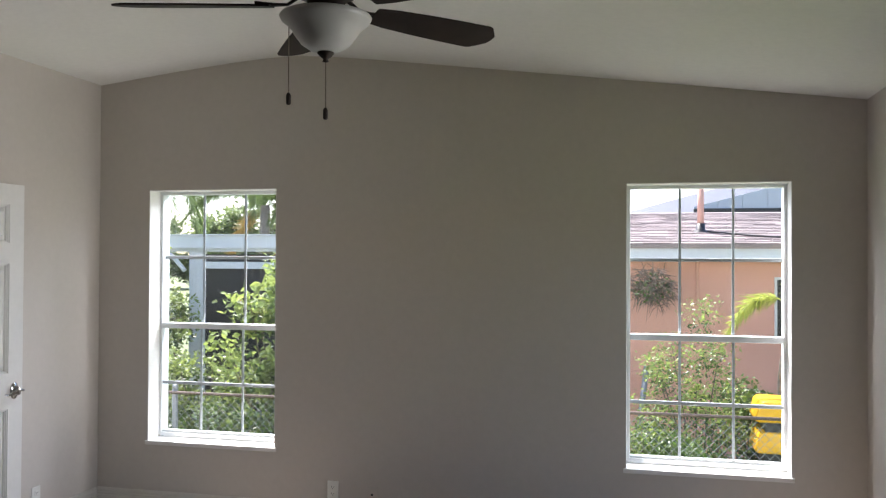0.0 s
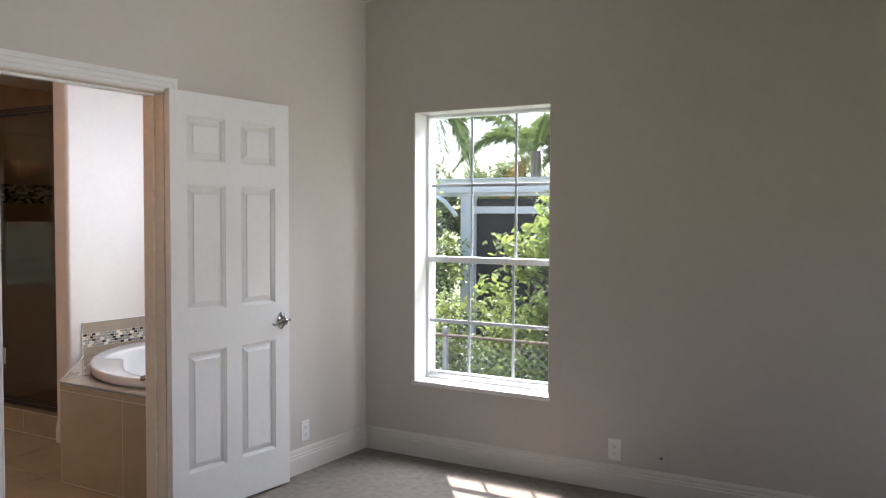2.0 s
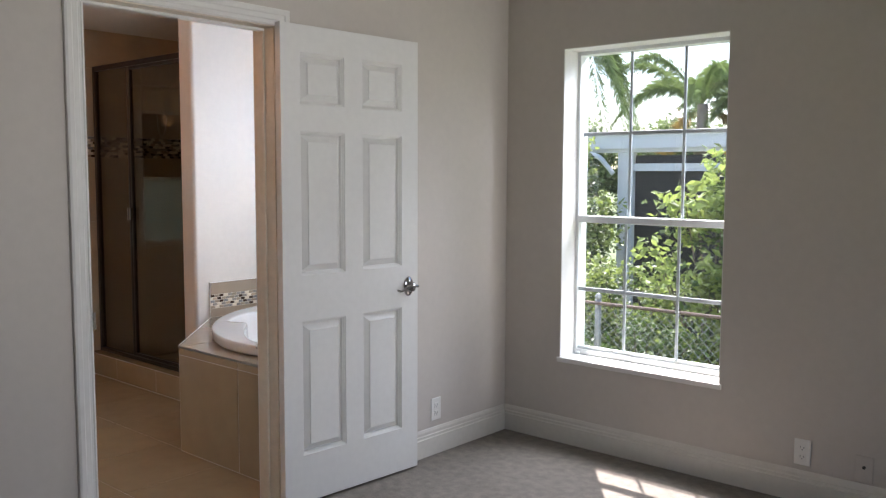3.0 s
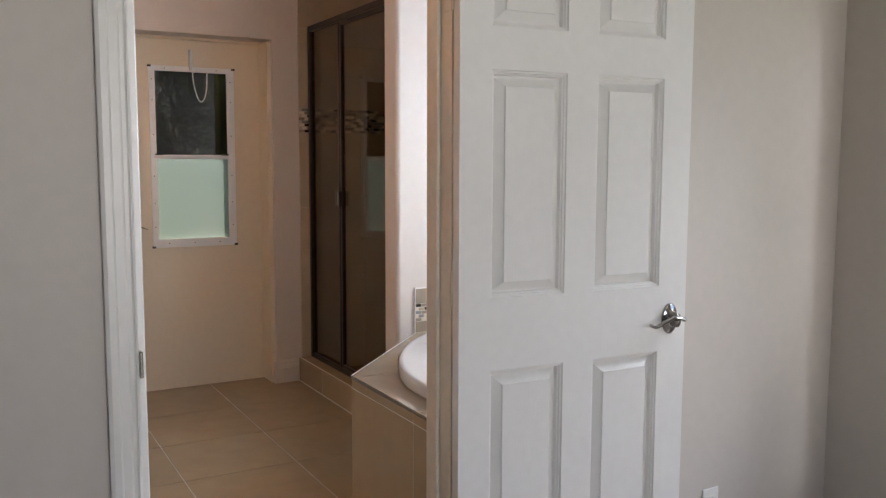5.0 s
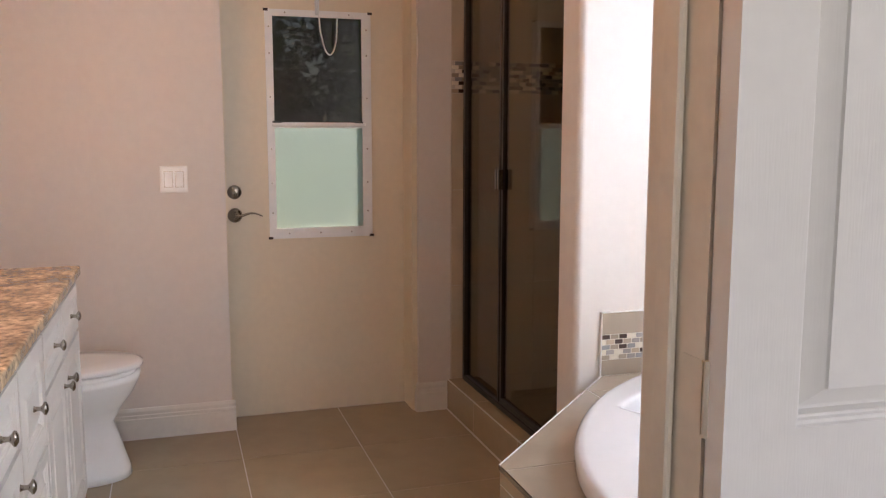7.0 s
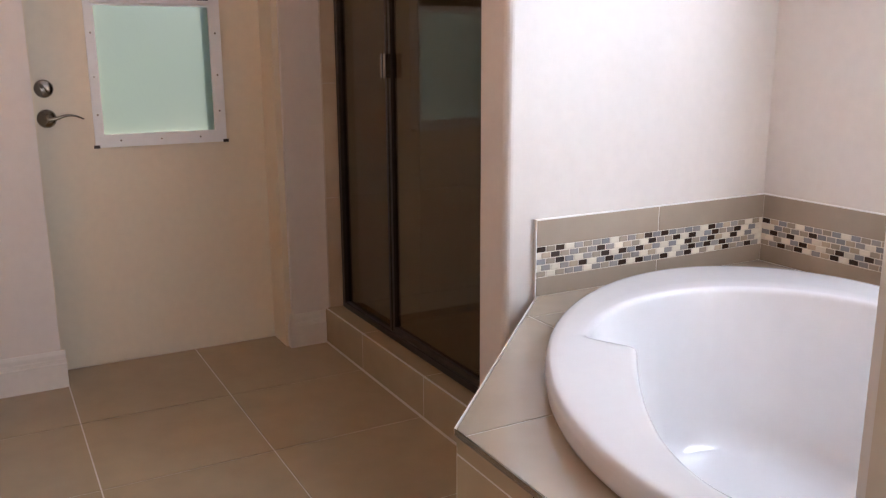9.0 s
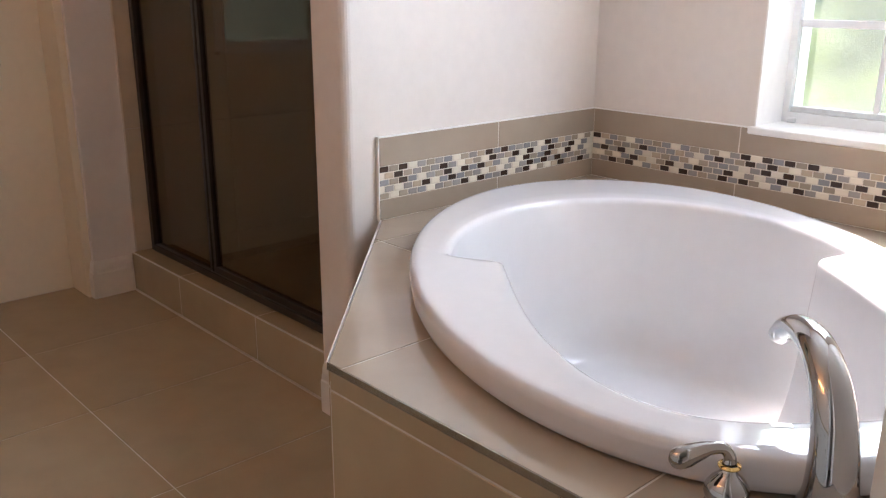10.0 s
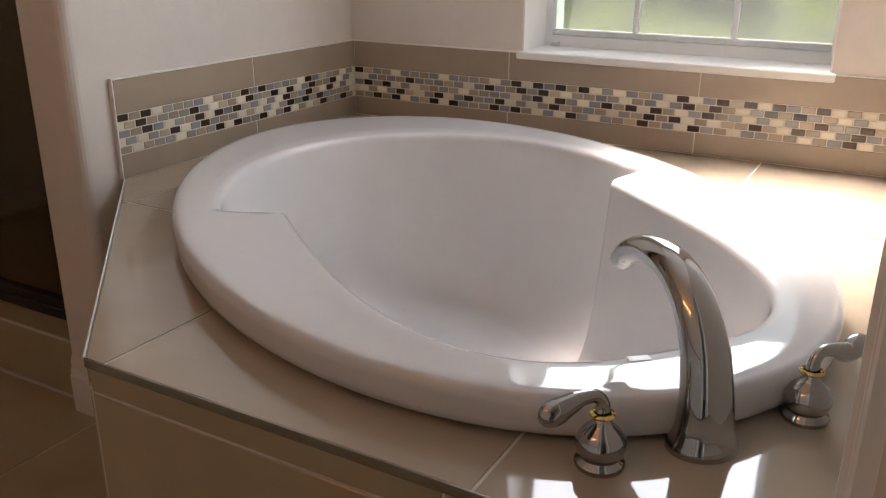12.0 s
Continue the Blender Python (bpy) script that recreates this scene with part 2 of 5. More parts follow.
def thing(name, label, category, at=(0, 0, 0), group="", kind="", turn=0.0):
    ob = new(name)
    ob.empty_display_size = 0.1
    ob.matrix_world = pose(*at, 0, 0, turn)
    return tagged(ob, label, category, group, kind)


def add_box(bm, x0, x1, y0, y1, z0, z1):
    v = [bm.verts.new((x, y, z)) for x in (x0, x1) for y in (y0, y1) for z in (z0, z1)]
    for f in ((0, 1, 3, 2), (4, 6, 7, 5), (0, 4, 5, 1), (2, 3, 7, 6), (0, 2, 6, 4), (1, 5, 7, 3)):
        bm.faces.new([v[i] for i in f])
    return v


def boxes(*dims):
    bm = bmesh.new()
    for d in dims:
        add_box(bm, *d)
    return bm


def rbox(x0, x1, y0, y1, z0, z1, r=0.003, seg=2):
    bm = boxes((x0, x1, y0, y1, z0, z1))
    bmesh.ops.bevel(bm, geom=bm.edges[:], offset=r, segments=seg, affect="EDGES", profile=0.5)
    return bm


def merge(*bms):
    me = bpy.data.meshes.new("tmp")
    out = bmesh.new()
    for b in bms:
        b.to_mesh(me)
        b.free()
        out.from_mesh(me)
    bpy.data.meshes.remove(me)
    return out


def moved(bm, m):
    bmesh.ops.transform(bm, matrix=m, verts=bm.verts[:])
    return bm


def lathe(profile, seg=32, cap=True):
    """Turned about z: (radius, z) from one end to the other."""
    bm = bmesh.new()
    rings = []
    for r, z in profile:
        rings.append([bm.verts.new((r * math.cos(2 * math.pi * i / seg), r * math.sin(2 * math.pi * i / seg), z)) for i in range(seg)])
    for a, b in zip(rings, rings[1:]):
        for i in range(seg):
            bm.faces.new((a[i], a[(i + 1) % seg], b[(i + 1) % seg], b[i]))
    if cap:
        for ring in (rings[0], rings[-1]):
            bm.faces.new(ring)
    return bm


def tube(points, radii, seg=10, flat=1.0, up=(0, 0, 1)):
    """A round bar along points; radii one number or one a point; flat squashes it along its own up."""
    pts = [Vector(p) for p in points]
    if not isinstance(radii, (list, tuple)):
        radii = [radii] * len(pts)
    bm = bmesh.new()
    rings = []
    side0 = None
    for i, p in enumerate(pts):
        d = (pts[min(i + 1, len(pts) - 1)] - pts[max(i - 1, 0)]).normalized()
        ref = Vector(up)
        if side0 is None:
            s = d.cross(ref)
            if s.length < 1e-3:
                s = d.cross(Vector((1, 0, 0)))
        else:
            s = side0 - d * side0.dot(d)
        s.normalize()
        side0 = s
        u = s.cross(d)
        rings.append([bm.verts.new(p + (s * math.cos(2 * math.pi * k / seg) + u * flat * math.sin(2 * math.pi * k / seg)) * radii[i]) for k in range(seg)])
    for a, b in zip(rings, rings[1:]):
        for k in range(seg):
            bm.faces.new((a[k], a[(k + 1) % seg], b[(k + 1) % seg], b[k]))
    bm.faces.new(rings[0]), bm.faces.new(rings[-1])
    return bm


def smooth_path(ctrl, n=8):
    """Catmull-Rom through control points."""
    c = [Vector(p) for p in ctrl]
    c = [c[0] * 2 - c[1]] + c + [c[-1] * 2 - c[-2]]
    out = []
    for i in range(1, len(c) - 2):
        for k in range(n):
            t = k / n
            a, b, d, e = c[i - 1], c[i], c[i + 1], c[i + 2]
            out.append(0.5 * ((2 * b) + (d - a) * t + (2 * a - 5 * b + 4 * d - e) * t * t + (3 * b - a - 3 * d + e) * t ** 3))
    out.append(c[-2])
    return out


def strip(profile, a, b, out, name, mat, parent=None, label=""):
    """A moulding whose (depth, height) profile runs along a line from a to b; out is the way off the wall, height is up."""
    a, b, out = Vector(a), Vector(b), Vector(out)
    bm = bmesh.new()
    ends = [[bm.verts.new(p + out * d + Vector((0, 0, h))) for d, h in profile] for p in (a, b)]
    n = len(profile)
    for i in range(n):
        bm.faces.new((ends[0][i], ends[0][(i + 1) % n], ends[1][(i + 1) % n], ends[1][i]))
    bm.faces.new(ends[0]), bm.faces.new(ends[1])
    return part(name, bm, mat, parent, label)


def pierced(axis, at, thick, a0, a1, z0, z1, holes=()):
    """A wall from at to at + thick along axis, a0 to a1 along the other one, with holes (a0, a1, z0, z1) right through it."""
    aa = sorted({a0, a1, *[h[0] for h in holes], *[h[1] for h in holes]})
    zz = sorted({z0, z1, *[h[2] for h in holes], *[h[3] for h in holes]})

    def solid(i, j):
        if not (0 <= i < len(aa) - 1 and 0 <= j < len(zz) - 1):
            return False
        a, z = (aa[i] + aa[i + 1]) / 2, (zz[j] + zz[j + 1]) / 2
        return not any(h[0] < a < h[1] and h[2] < z < h[3] for h in holes)

    bm = bmesh.new()

    def quad(*pts):
        bm.faces.new([bm.verts.new((d, a, z) if axis == "x" else (a, d, z)) for d, a, z in pts])

    p, q = at, at + thick
    for i in range(len(aa) - 1):
        for j in range(len(zz) - 1):
            if not solid(i, j):
                continue
            A, B, C, D = aa[i], aa[i + 1], zz[j], zz[j + 1]
            quad((p, A, C), (p, B, C), (p, B, D), (p, A, D))
            quad((q, A, C), (q, A, D), (q, B, D), (q, B, C))
            if not solid(i - 1, j):
                quad((p, A, C), (p, A, D), (q, A, D), (q, A, C))
            if not solid(i + 1, j):
                quad((p, B, C), (q, B, C), (q, B, D), (p, B, D))
            if not solid(i, j - 1):
                quad((p, A, C), (q, A, C), (q, B, C), (p, B, C))
            if not solid(i, j + 1):
                quad((p, A, D), (p, B, D), (q, B, D), (q, A, D))
    bmesh.ops.remove_doubles(bm, verts=bm.verts[:], dist=1e-5)
    return bm


def structure(name, bm, mat, label, category):
    return tagged(part(name, bm, mat), label, category, kind="structure")


# ---- the large structure ----
WX, WY, EX = -3.42, 5.45, 1.235          # bedroom: partition face, window wall face, far side wall face
SY = -1.6                                # wall behind the walk
RIDGE_X, RIDGE_Z, LEFT_Z, RIGHT_Z = -2.06, 2.905, 2.776, 2.511
BX, BY, BACK, BS = -3.555, 5.475, -6.485, 2.40   # bathroom: partition, window wall, far wall, vanity wall
W1, W2, WZ = (-3.057, -2.170), (-0.030, 0.857), (0.457, 2.080)
BW = (-4.507, -3.758, 0.762, 2.08)
DO = (3.050, 3.886, 0.0, 2.046)          # opening of the inner door
XD = (3.500, 4.390, 0.0, 2.090)          # opening of the outer door

structure("wall_north", pierced("y", WY, 0.23, WX, EX + 0.15, 0, 3.05, [(*W1, *WZ), (*W2, *WZ)]), PAINT, "smooth greige painted wall with two windows", "wall")
structure("wall_partition", pierced("x", BX, WX - BX, SY, BY, 0, 3.05, [DO]), PAINT, "greige painted wall between bedroom and bathroom", "wall")
# its opening is unseen, added for the side daylight
structure("wall_east", pierced("x", EX, 0.15, SY, WY, 0, 3.05, [(2.88, 4.32, 0.5, 2.05)]), PAINT, "greige painted side wall of the bedroom", "wall")
structure("wall_south", pierced("y", SY - 0.15, 0.15, BX, EX + 0.15, 0, 3.05), PAINT, "greige painted end wall of the bedroom", "wall")
structure("wall_bathroom_north", pierced("y", BY, 0.205, -6.72, WX, 0, 2.6, [BW]), BATH_PAINT, "warm white bathroom wall with a window over the tub", "wall")
structure("wall_bathroom_west", pierced("x", -6.72, 6.72 + BACK, 2.25, BY, 0, 2.6, [XD]), BATH_PAINT, "warm beige bathroom wall around the outer door", "wall")
structure("wall_bathroom_south", pierced("y", 2.25, 0.15, BACK, BX, 0, 2.6), BATH_PAINT, "warm beige bathroom wall behind the vanity", "wall")
bm = boxes((-5.19, -5.047, 4.51, BY, 0, 2.44))
bmesh.ops.bevel(bm, geom=[e for e in bm.edges if all(abs(v.co.y - 4.51) < 1e-4 for v in e.verts) and abs(e.verts[0].co.z - e.verts[1].co.z) > 1],
                offset=0.022, segments=5, affect="EDGES", profile=0.5)
structure("wall_pier", bm, BATH_PAINT, "painted pier with rounded corners between shower and tub", "wall")


cb = bmesh.new()
curve = [(WX, LEFT_Z), (-2.9, 2.838), (-2.5, 2.880), (-2.25, 2.899), (RIDGE_X, 2.905), (-1.85, 2.893), (-1.55, 2.860), (EX, RIGHT_Z)]
rows_ = [[[cb.verts.new((x, y, z + h)) for x, z in curve] for h in (0, 0.12)] for y in (SY, WY)]
for i in range(len(curve) - 1):
    for h in (0, 1):
        cb.faces.new((rows_[0][h][i], rows_[0][h][i + 1], rows_[1][h][i + 1], rows_[1][h][i]))
ceil = structure("ceiling", cb, CEIL, "white vaulted bedroom ceiling with a soft ridge", "ceiling")
ceil.data.shade_smooth()
structure("ceiling_bathroom", boxes((BACK, BX, BS, BY, 2.44, 2.56)), CEIL, "flat white bathroom ceiling", "ceiling")
structure("floor", boxes((BX + 0.06, EX, SY, WY, -0.12, 0.0)), CARPET, "taupe cut pile carpet over the bedroom floor", "carpet")
bath_floor = structure("floor_bathroom", boxes((BACK - 0.2, BX + 0.06, BS, BY, -0.12, -0.0015)), GROUT, "taupe porcelain tile floor with light grout", "tile floor")

# baseboards with a stepped top
BASE = [(0, 0), (0.016, 0), (0.016, 0.092), (0.0125, 0.096), (0.0125, 0.108), (0.009, 0.112), (0.009, 0.126), (0.004, 0.140), (0, 0.140)]


def baseboard(a, b, out):
    return tagged(strip(BASE, a, b, out, "baseboard", BASE_PAINT), "cream painted baseboard with a stepped top", "baseboard", kind="structure")


baseboard((WX, WY, 0), (EX, WY, 0), (0, -1, 0))
baseboard((WX, 3.976, 0), (WX, WY - 0.016, 0), (1, 0, 0))
baseboard((WX, SY, 0), (WX, 2.972, 0), (1, 0, 0))
baseboard((EX, SY, 0), (EX, WY - 0.016, 0), (-1, 0, 0))
baseboard((WX + 0.016, SY, 0), (EX - 0.016, SY, 0), (0, 1, 0))
baseboard((BACK, BS, 0), (BACK, XD[0] + 0.016, 0), (1, 0, 0))
baseboard((BACK - 0.17, XD[1] - 0.0, 0), (BACK + 0.016, XD[1] - 0.0, 0), (0, -1, 0))
baseboard((BACK, XD[1], 0), (BACK, 4.532, 0), (1, 0, 0))
baseboard((-5.172, 4.51, 0), (-5.06, 4.51, 0), (0, -1, 0))


# ---- windows ----
def sash_window(name, x0, x1, z0, z1, y, muntins, rails, meet, glass, label, upper=None):
    """A single hung window set in the outer part of its opening, glazed in small panes by thin bars."""
    w = tagged(new(name), label, "window", kind="structure")
    f = 0.022
    # clear windows take the backlit grey, the obscure one plain white
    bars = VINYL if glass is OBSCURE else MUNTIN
    part("window_frame", merge(boxes((x0, x0 + f, y - 0.02, y + 0.06, z0, z1), (x1 - f, x1, y - 0.02, y + 0.06, z0, z1)),
                               boxes((x0 + f, x1 - f, y - 0.02, y + 0.06, z0, z0 + 0.034), (x0 + f, x1 - f, y - 0.02, y + 0.06, z1 - f, z1))), VINYL, w)
    if meet:
        part("meeting_rail", rbox(x0 + f, x1 - f, y - 0.022, y + 0.03, meet - 0.018, meet + 0.018, 0.004), VINYL, w)
        part("bottom_rail", rbox(x0 + f, x1 - f, y - 0.012, y + 0.018, z0 + 0.0345, z0 + 0.05, 0.003), VINYL_OLD, w)
    part("sash_latch", rbox(x0 + f, x0 + f + 0.026, y - 0.030, y - 0.0205, z0 + 0.006, z0 + 0.020, 0.003, 1), VINYL_OLD, w, "grey corner latch")
    spans = [(z0 + 0.05, meet - 0.018, -0.004), (meet + 0.018, z1 - f, 0.022)] if meet else [(z0 + 0.034, z1 - f, 0.0)]
    for a, b, dy in spans:
        g = part("pane", boxes((x0 + f, x1 - f, y + dy + 0.004, y + dy + 0.008, a, b)), upper if upper and a > meet else glass, w)
        g.visible_shadow = glass is OBSCURE
        for x in muntins:
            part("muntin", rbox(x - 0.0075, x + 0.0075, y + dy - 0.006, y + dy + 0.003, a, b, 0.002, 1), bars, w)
        for z in rails:
            if a < z < b:
                cuts = [x0 + f, *[v for x in muntins for v in (x - 0.0075, x + 0.0075)], x1 - f]
                for p, q in zip(cuts[::2], cuts[1::2]):
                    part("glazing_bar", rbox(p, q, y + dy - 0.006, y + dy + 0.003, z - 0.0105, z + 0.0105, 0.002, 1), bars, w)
    return w


for n_, (x0, x1) in ((1, W1), (2, W2)):
    sash_window(f"window_{n_}", x0, x1, *WZ, 5.60, (x0 + 0.302, x0 + 0.597), (1.645, 0.818), 1.195, GLASS, "white single hung window with small panes")
    # painted sill board, its nose a little wider than the opening
    s = merge(rbox(x0 - 0.012, x1 + 0.012, WY - 0.012, WY, WZ[0] - 0.022, WZ[0] + 0.004, 0.004), boxes((x0 + 0.001, x1 - 0.001, WY, 5.579, WZ[0] + 0.001, WZ[0] + 0.004)))
    tagged(part("window_sill", s, TRIM), "white painted window sill in the reveal", "window sill", kind="structure")
    # white drywall returns round the opening
    lin = boxes((x0, x0 + 0.004, WY + 0.001, 5.58, WZ[0] + 0.004, WZ[1]), (x1 - 0.004, x1, WY + 0.001, 5.58, WZ[0] + 0.004, WZ[1]), (x0 + 0.004, x1 - 0.004, WY + 0.001, 5.58, WZ[1] - 0.004, WZ[1]))
    tagged(part("trim", lin, TRIM), "white painted window reveal", "window reveal", kind="structure")
sash_window("window_3", BW[0], BW[1], BW[2], BW[3], 5.64, (BW[0] + 0.25, BW[0] + 0.50), (1.035,), BW[3] - 0.05, OBSCURE, "white window with obscure glass over the tub", GLASS)
tagged(part("window_sill", merge(rbox(BW[0] - 0.01, BW[1] + 0.01, BY - 0.018, BY - 0.001, BW[2] - 0.014, BW[2] + 0.006, 0.004), boxes((BW[0] + 0.001, BW[1] - 0.001, BY - 0.001, 5.619, BW[2] + 0.001, BW[2] + 0.006))), TRIM),
       "white sill of the bathroom window", "window sill", kind="structure")
tagged(part("trim", boxes((BW[0], BW[0] + 0.004, BY + 0.001, 5.62, BW[2] + 0.006, BW[3]), (BW[1] - 0.004, BW[1], BY + 0.001, 5.62, BW[2] + 0.006, BW[3])), TRIM), "white painted window reveal", "window reveal", kind="structure")


# ---- the inner doorway ----
JL, JR, JT = 3.070, 3.866, 2.026          # clear opening between the jambs
jamb = tagged(new("door_frame"), "cream and white door frame with a stop and three hinges", "door frame", kind="structure")
# strike side jamb white, hinge side and head cream
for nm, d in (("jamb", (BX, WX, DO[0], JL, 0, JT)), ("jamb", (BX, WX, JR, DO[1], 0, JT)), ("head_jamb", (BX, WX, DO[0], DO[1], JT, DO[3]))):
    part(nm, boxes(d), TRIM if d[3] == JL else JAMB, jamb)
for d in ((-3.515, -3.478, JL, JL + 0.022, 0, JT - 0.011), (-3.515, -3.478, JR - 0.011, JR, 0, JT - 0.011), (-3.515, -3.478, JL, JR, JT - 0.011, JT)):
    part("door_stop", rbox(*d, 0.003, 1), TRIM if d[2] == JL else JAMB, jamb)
CASE = [(0, 0), (0.011, 0), (0.013, 0.006), (0.010, 0.010), (0.010, 0.018), (0.014, 0.023), (0.0145, 0.040), (0.019, 0.045), (0.0195, 0.059), (0.016, 0.067), (0, 0.067)]


def casing(x, side):
    """Fluted casing round the opening on one face of the wall: side +1 bedroom, -1 bathroom."""
    c = tagged(new("door_casing"), "white fluted door casing", "door casing", kind="structure")
    for left in (True, False):
        bm = bmesh.new()
        ends = []
        for k in range(2):
            ring = []
            for d, h in CASE:
                y = JL - 0.005 - h if left else JR + 0.005 + h
                z = 0.0 if k == 0 else JT + 0.005 + h
                ring.append(bm.verts.new((x + side * d, y, z)))
            ends.append(ring)
        for i in range(len(CASE)):
            j = (i + 1) % len(CASE)
            bm.faces.new((ends[0][i], ends[0][j], ends[1][j], ends[1][i]))
        bm.faces.new(ends[0]), bm.faces.new(ends[1])
        part("casing_leg", bm, TRIM, c)
    bm = bmesh.new()
    ends = [[bm.verts.new((x + side * d, y0 + s * h, JT + 0.005 + h)) for d, h in CASE] for y0, s in ((JL - 0.005, -1), (JR + 0.005, 1))]
    for i in range(len(CASE)):
        j = (i + 1) % len(CASE)
        bm.faces.new((ends[0][i], ends[0][j], ends[1][j], ends[1][i]))
    bm.faces.new(ends[0]), bm.faces.new(ends[1])
    part("casing_head", bm, TRIM, c)
    return c


casing(WX, 1)
casing(BX, -1)
for z in (0.22, 1.03, 1.80):
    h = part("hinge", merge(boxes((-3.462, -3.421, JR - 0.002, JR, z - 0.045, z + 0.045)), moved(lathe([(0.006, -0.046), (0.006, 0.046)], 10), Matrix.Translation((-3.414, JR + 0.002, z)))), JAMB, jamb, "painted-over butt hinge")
part("strike_plate", rbox(-3.428, -3.401, JL - 0.0045, JL + 0.003, 0.886, 0.946, 0.002, 2), NICKEL, jamb, "satin nickel strike plate")


def panel_door(width, height, thick, panels, deep=1.0):
    """A moulded slab in x 0..width, z 0..height, front face at y = 0 looking to -y, with recessed panels on it."""
    xs = sorted({0, width, *[p[0] for p in panels], *[p[1] for p in panels]})
    zs = sorted({0, height, *[p[2] for p in panels], *[p[3] for p in panels]})
    bm = bmesh.new()

    def loop(a, b, c, d, y):
        return [bm.verts.new(p) for p in ((a, y, c), (b, y, c), (b, y, d), (a, y, d))]

    for i in range(len(xs) - 1):
        for j in range(len(zs) - 1):
            a, b, c, d = xs[i], xs[i + 1], zs[j], zs[j + 1]
            if any(p[0] <= a and b <= p[1] and p[2] <= c and d <= p[3] for p in panels):
                last = loop(a, b, c, d, 0.0)
                for inset, y in ((0.002, 0.004), (0.006, 0.005), (0.008, 0.009), (0.011, 0.010), (0.014, 0.019), (0.018, 0.019), (0.041, 0.0055), (0.0425, 0.002)):
                    cur = loop(a + inset, b - inset, c + inset, d - inset, y * deep)
                    for k in range(4):
                        bm.faces.new((last[k], last[(k + 1) % 4], cur[(k + 1) % 4], cur[k]))
                    last = cur
                bm.faces.new(last)
            else:
                bm.faces.new(loop(a, b, c, d, 0.0))
    for q in (((0, thick, 0), (width, thick, 0), (width, thick, height), (0, thick, height)), ((0, 0, 0), (0, thick, 0), (0, thick, height), (0, 0, height)),
              ((width, 0, 0), (width, thick, 0), (width, thick, height), (width, 0, height)), ((0, 0, 0), (width, 0, 0), (width, thick, 0), (0, thick, 0)),
              ((0, 0, height), (width, 0, height), (width, thick, height), (0, thick, height))):
        bm.faces.new([bm.verts.new(p) for p in q])
    bmesh.ops.remove_doubles(bm, verts=bm.verts[:], dist=1e-5)
    return bm


# the slab stands open, folded back against the wall
HX, HY, FX, FY = -3.376, 3.864, -3.334, 4.636
d_ang = math.degrees(math.atan2(FY - HY, FX - HX))
dw_ = math.hypot(FX - HX, FY - HY)
st = 0.100
pw = (dw_ - 2 * st - 0.100) / 2
cols = ((st - 0.005, st + pw - 0.005), (dw_ - st - pw - 0.004, dw_ - st - 0.004))
door = tagged(new("door_1"), "white six panel door standing open against the wall", "door", kind="structure")
door.matrix_world = pose(HX, HY, 0.012, 0, 0, d_ang)
slab = part("door_slab", panel_door(dw_, 2.032, 0.035, [(a, b, c - 0.012, d - 0.012) for a, b in cols for c, d in ((0.220, 0.803), (1.000, 1.606), (1.718, 1.932))], 1.25), DOOR_WHITE, door)
hx = dw_ - 0.062
handle = part("door_handle", moved(lathe([(0.0, 0), (0.027, 0), (0.0275, 0.004), (0.024, 0.007), (0.017, 0.010), (0.0135, 0.014), (0.0125, 0.038), (0.0, 0.039)], 28, False),
              Matrix.Translation((hx, 0, 0.888)) @ Matrix.Rotation(math.pi / 2, 4, "X") @ Matrix.Diagonal((1.1, 1.72, 1, 1))), CHROME, door, "chrome lever handle on an oval rose", True)
lev = [(hx + 0.018, -0.045, 0.890), (hx + 0.004, -0.047, 0.894), (hx - 0.025, -0.047, 0.896), (hx - 0.055, -0.046, 0.886), (hx - 0.085, -0.044, 0.875), (hx - 0.104, -0.042, 0.881)]
part("lever", tube(smooth_path(lev, 6), [0.0105 - 0.00012 * i for i in range(31)], 12, 0.7), CHROME, handle, "", True)

# ---- ceiling fan ----
FANX, FANY = -0.915, 3.0
CEIL_FAN = RIDGE_Z + (FANX - RIDGE_X) * (RIGHT_Z - RIDGE_Z) / (EX - RIDGE_X)
fan = thing("ceiling_fan", "dark five blade ceiling fan with a frosted light bowl", "ceiling fan", (FANX, FANY, 2.44))
up = CEIL_FAN - 2.44
part("canopy", lathe([(0.0, up), (0.066, up), (0.066, up - 0.02), (0.045, up - 0.055), (0.014, up - 0.07), (0.0, up - 0.07)], 28, False), BLADE, fan, "", True)
part("downrod", lathe([(0.011, 0.12), (0.011, up - 0.06)], 14), BLADE, fan)
part("motor_housing", lathe([(0, 0.15), (0.05, 0.145), (0.10, 0.12), (0.115, 0.09), (0.115, 0.05), (0.09, 0.02), (0.06, 0.01), (0.055, -0.042), (0.0, -0.042)], 36, False), BLADE, fan, "dark bronze motor housing", True)
bowl = part("light_bowl", lathe([(0.0, -0.156), (0.022, -0.155), (0.052, -0.147), (0.078, -0.129), (0.095, -0.106), (0.107, -0.086), (0.122, -0.070), (0.138, -0.058), (0.144, -0.046), (0.140, -0.040), (0.10, -0.036), (0.0, -0.036)], 44, False),
            FROST_BOWL, fan, "frosted white glass bowl", True)
part("finial", lathe([(0.0, -0.186), (0.010, -0.184), (0.007, -0.176), (0.018, -0.168), (0.027, -0.158), (0.024, -0.150), (0, -0.150)], 18, False), BLADE, bowl, "dark turned finial", True)


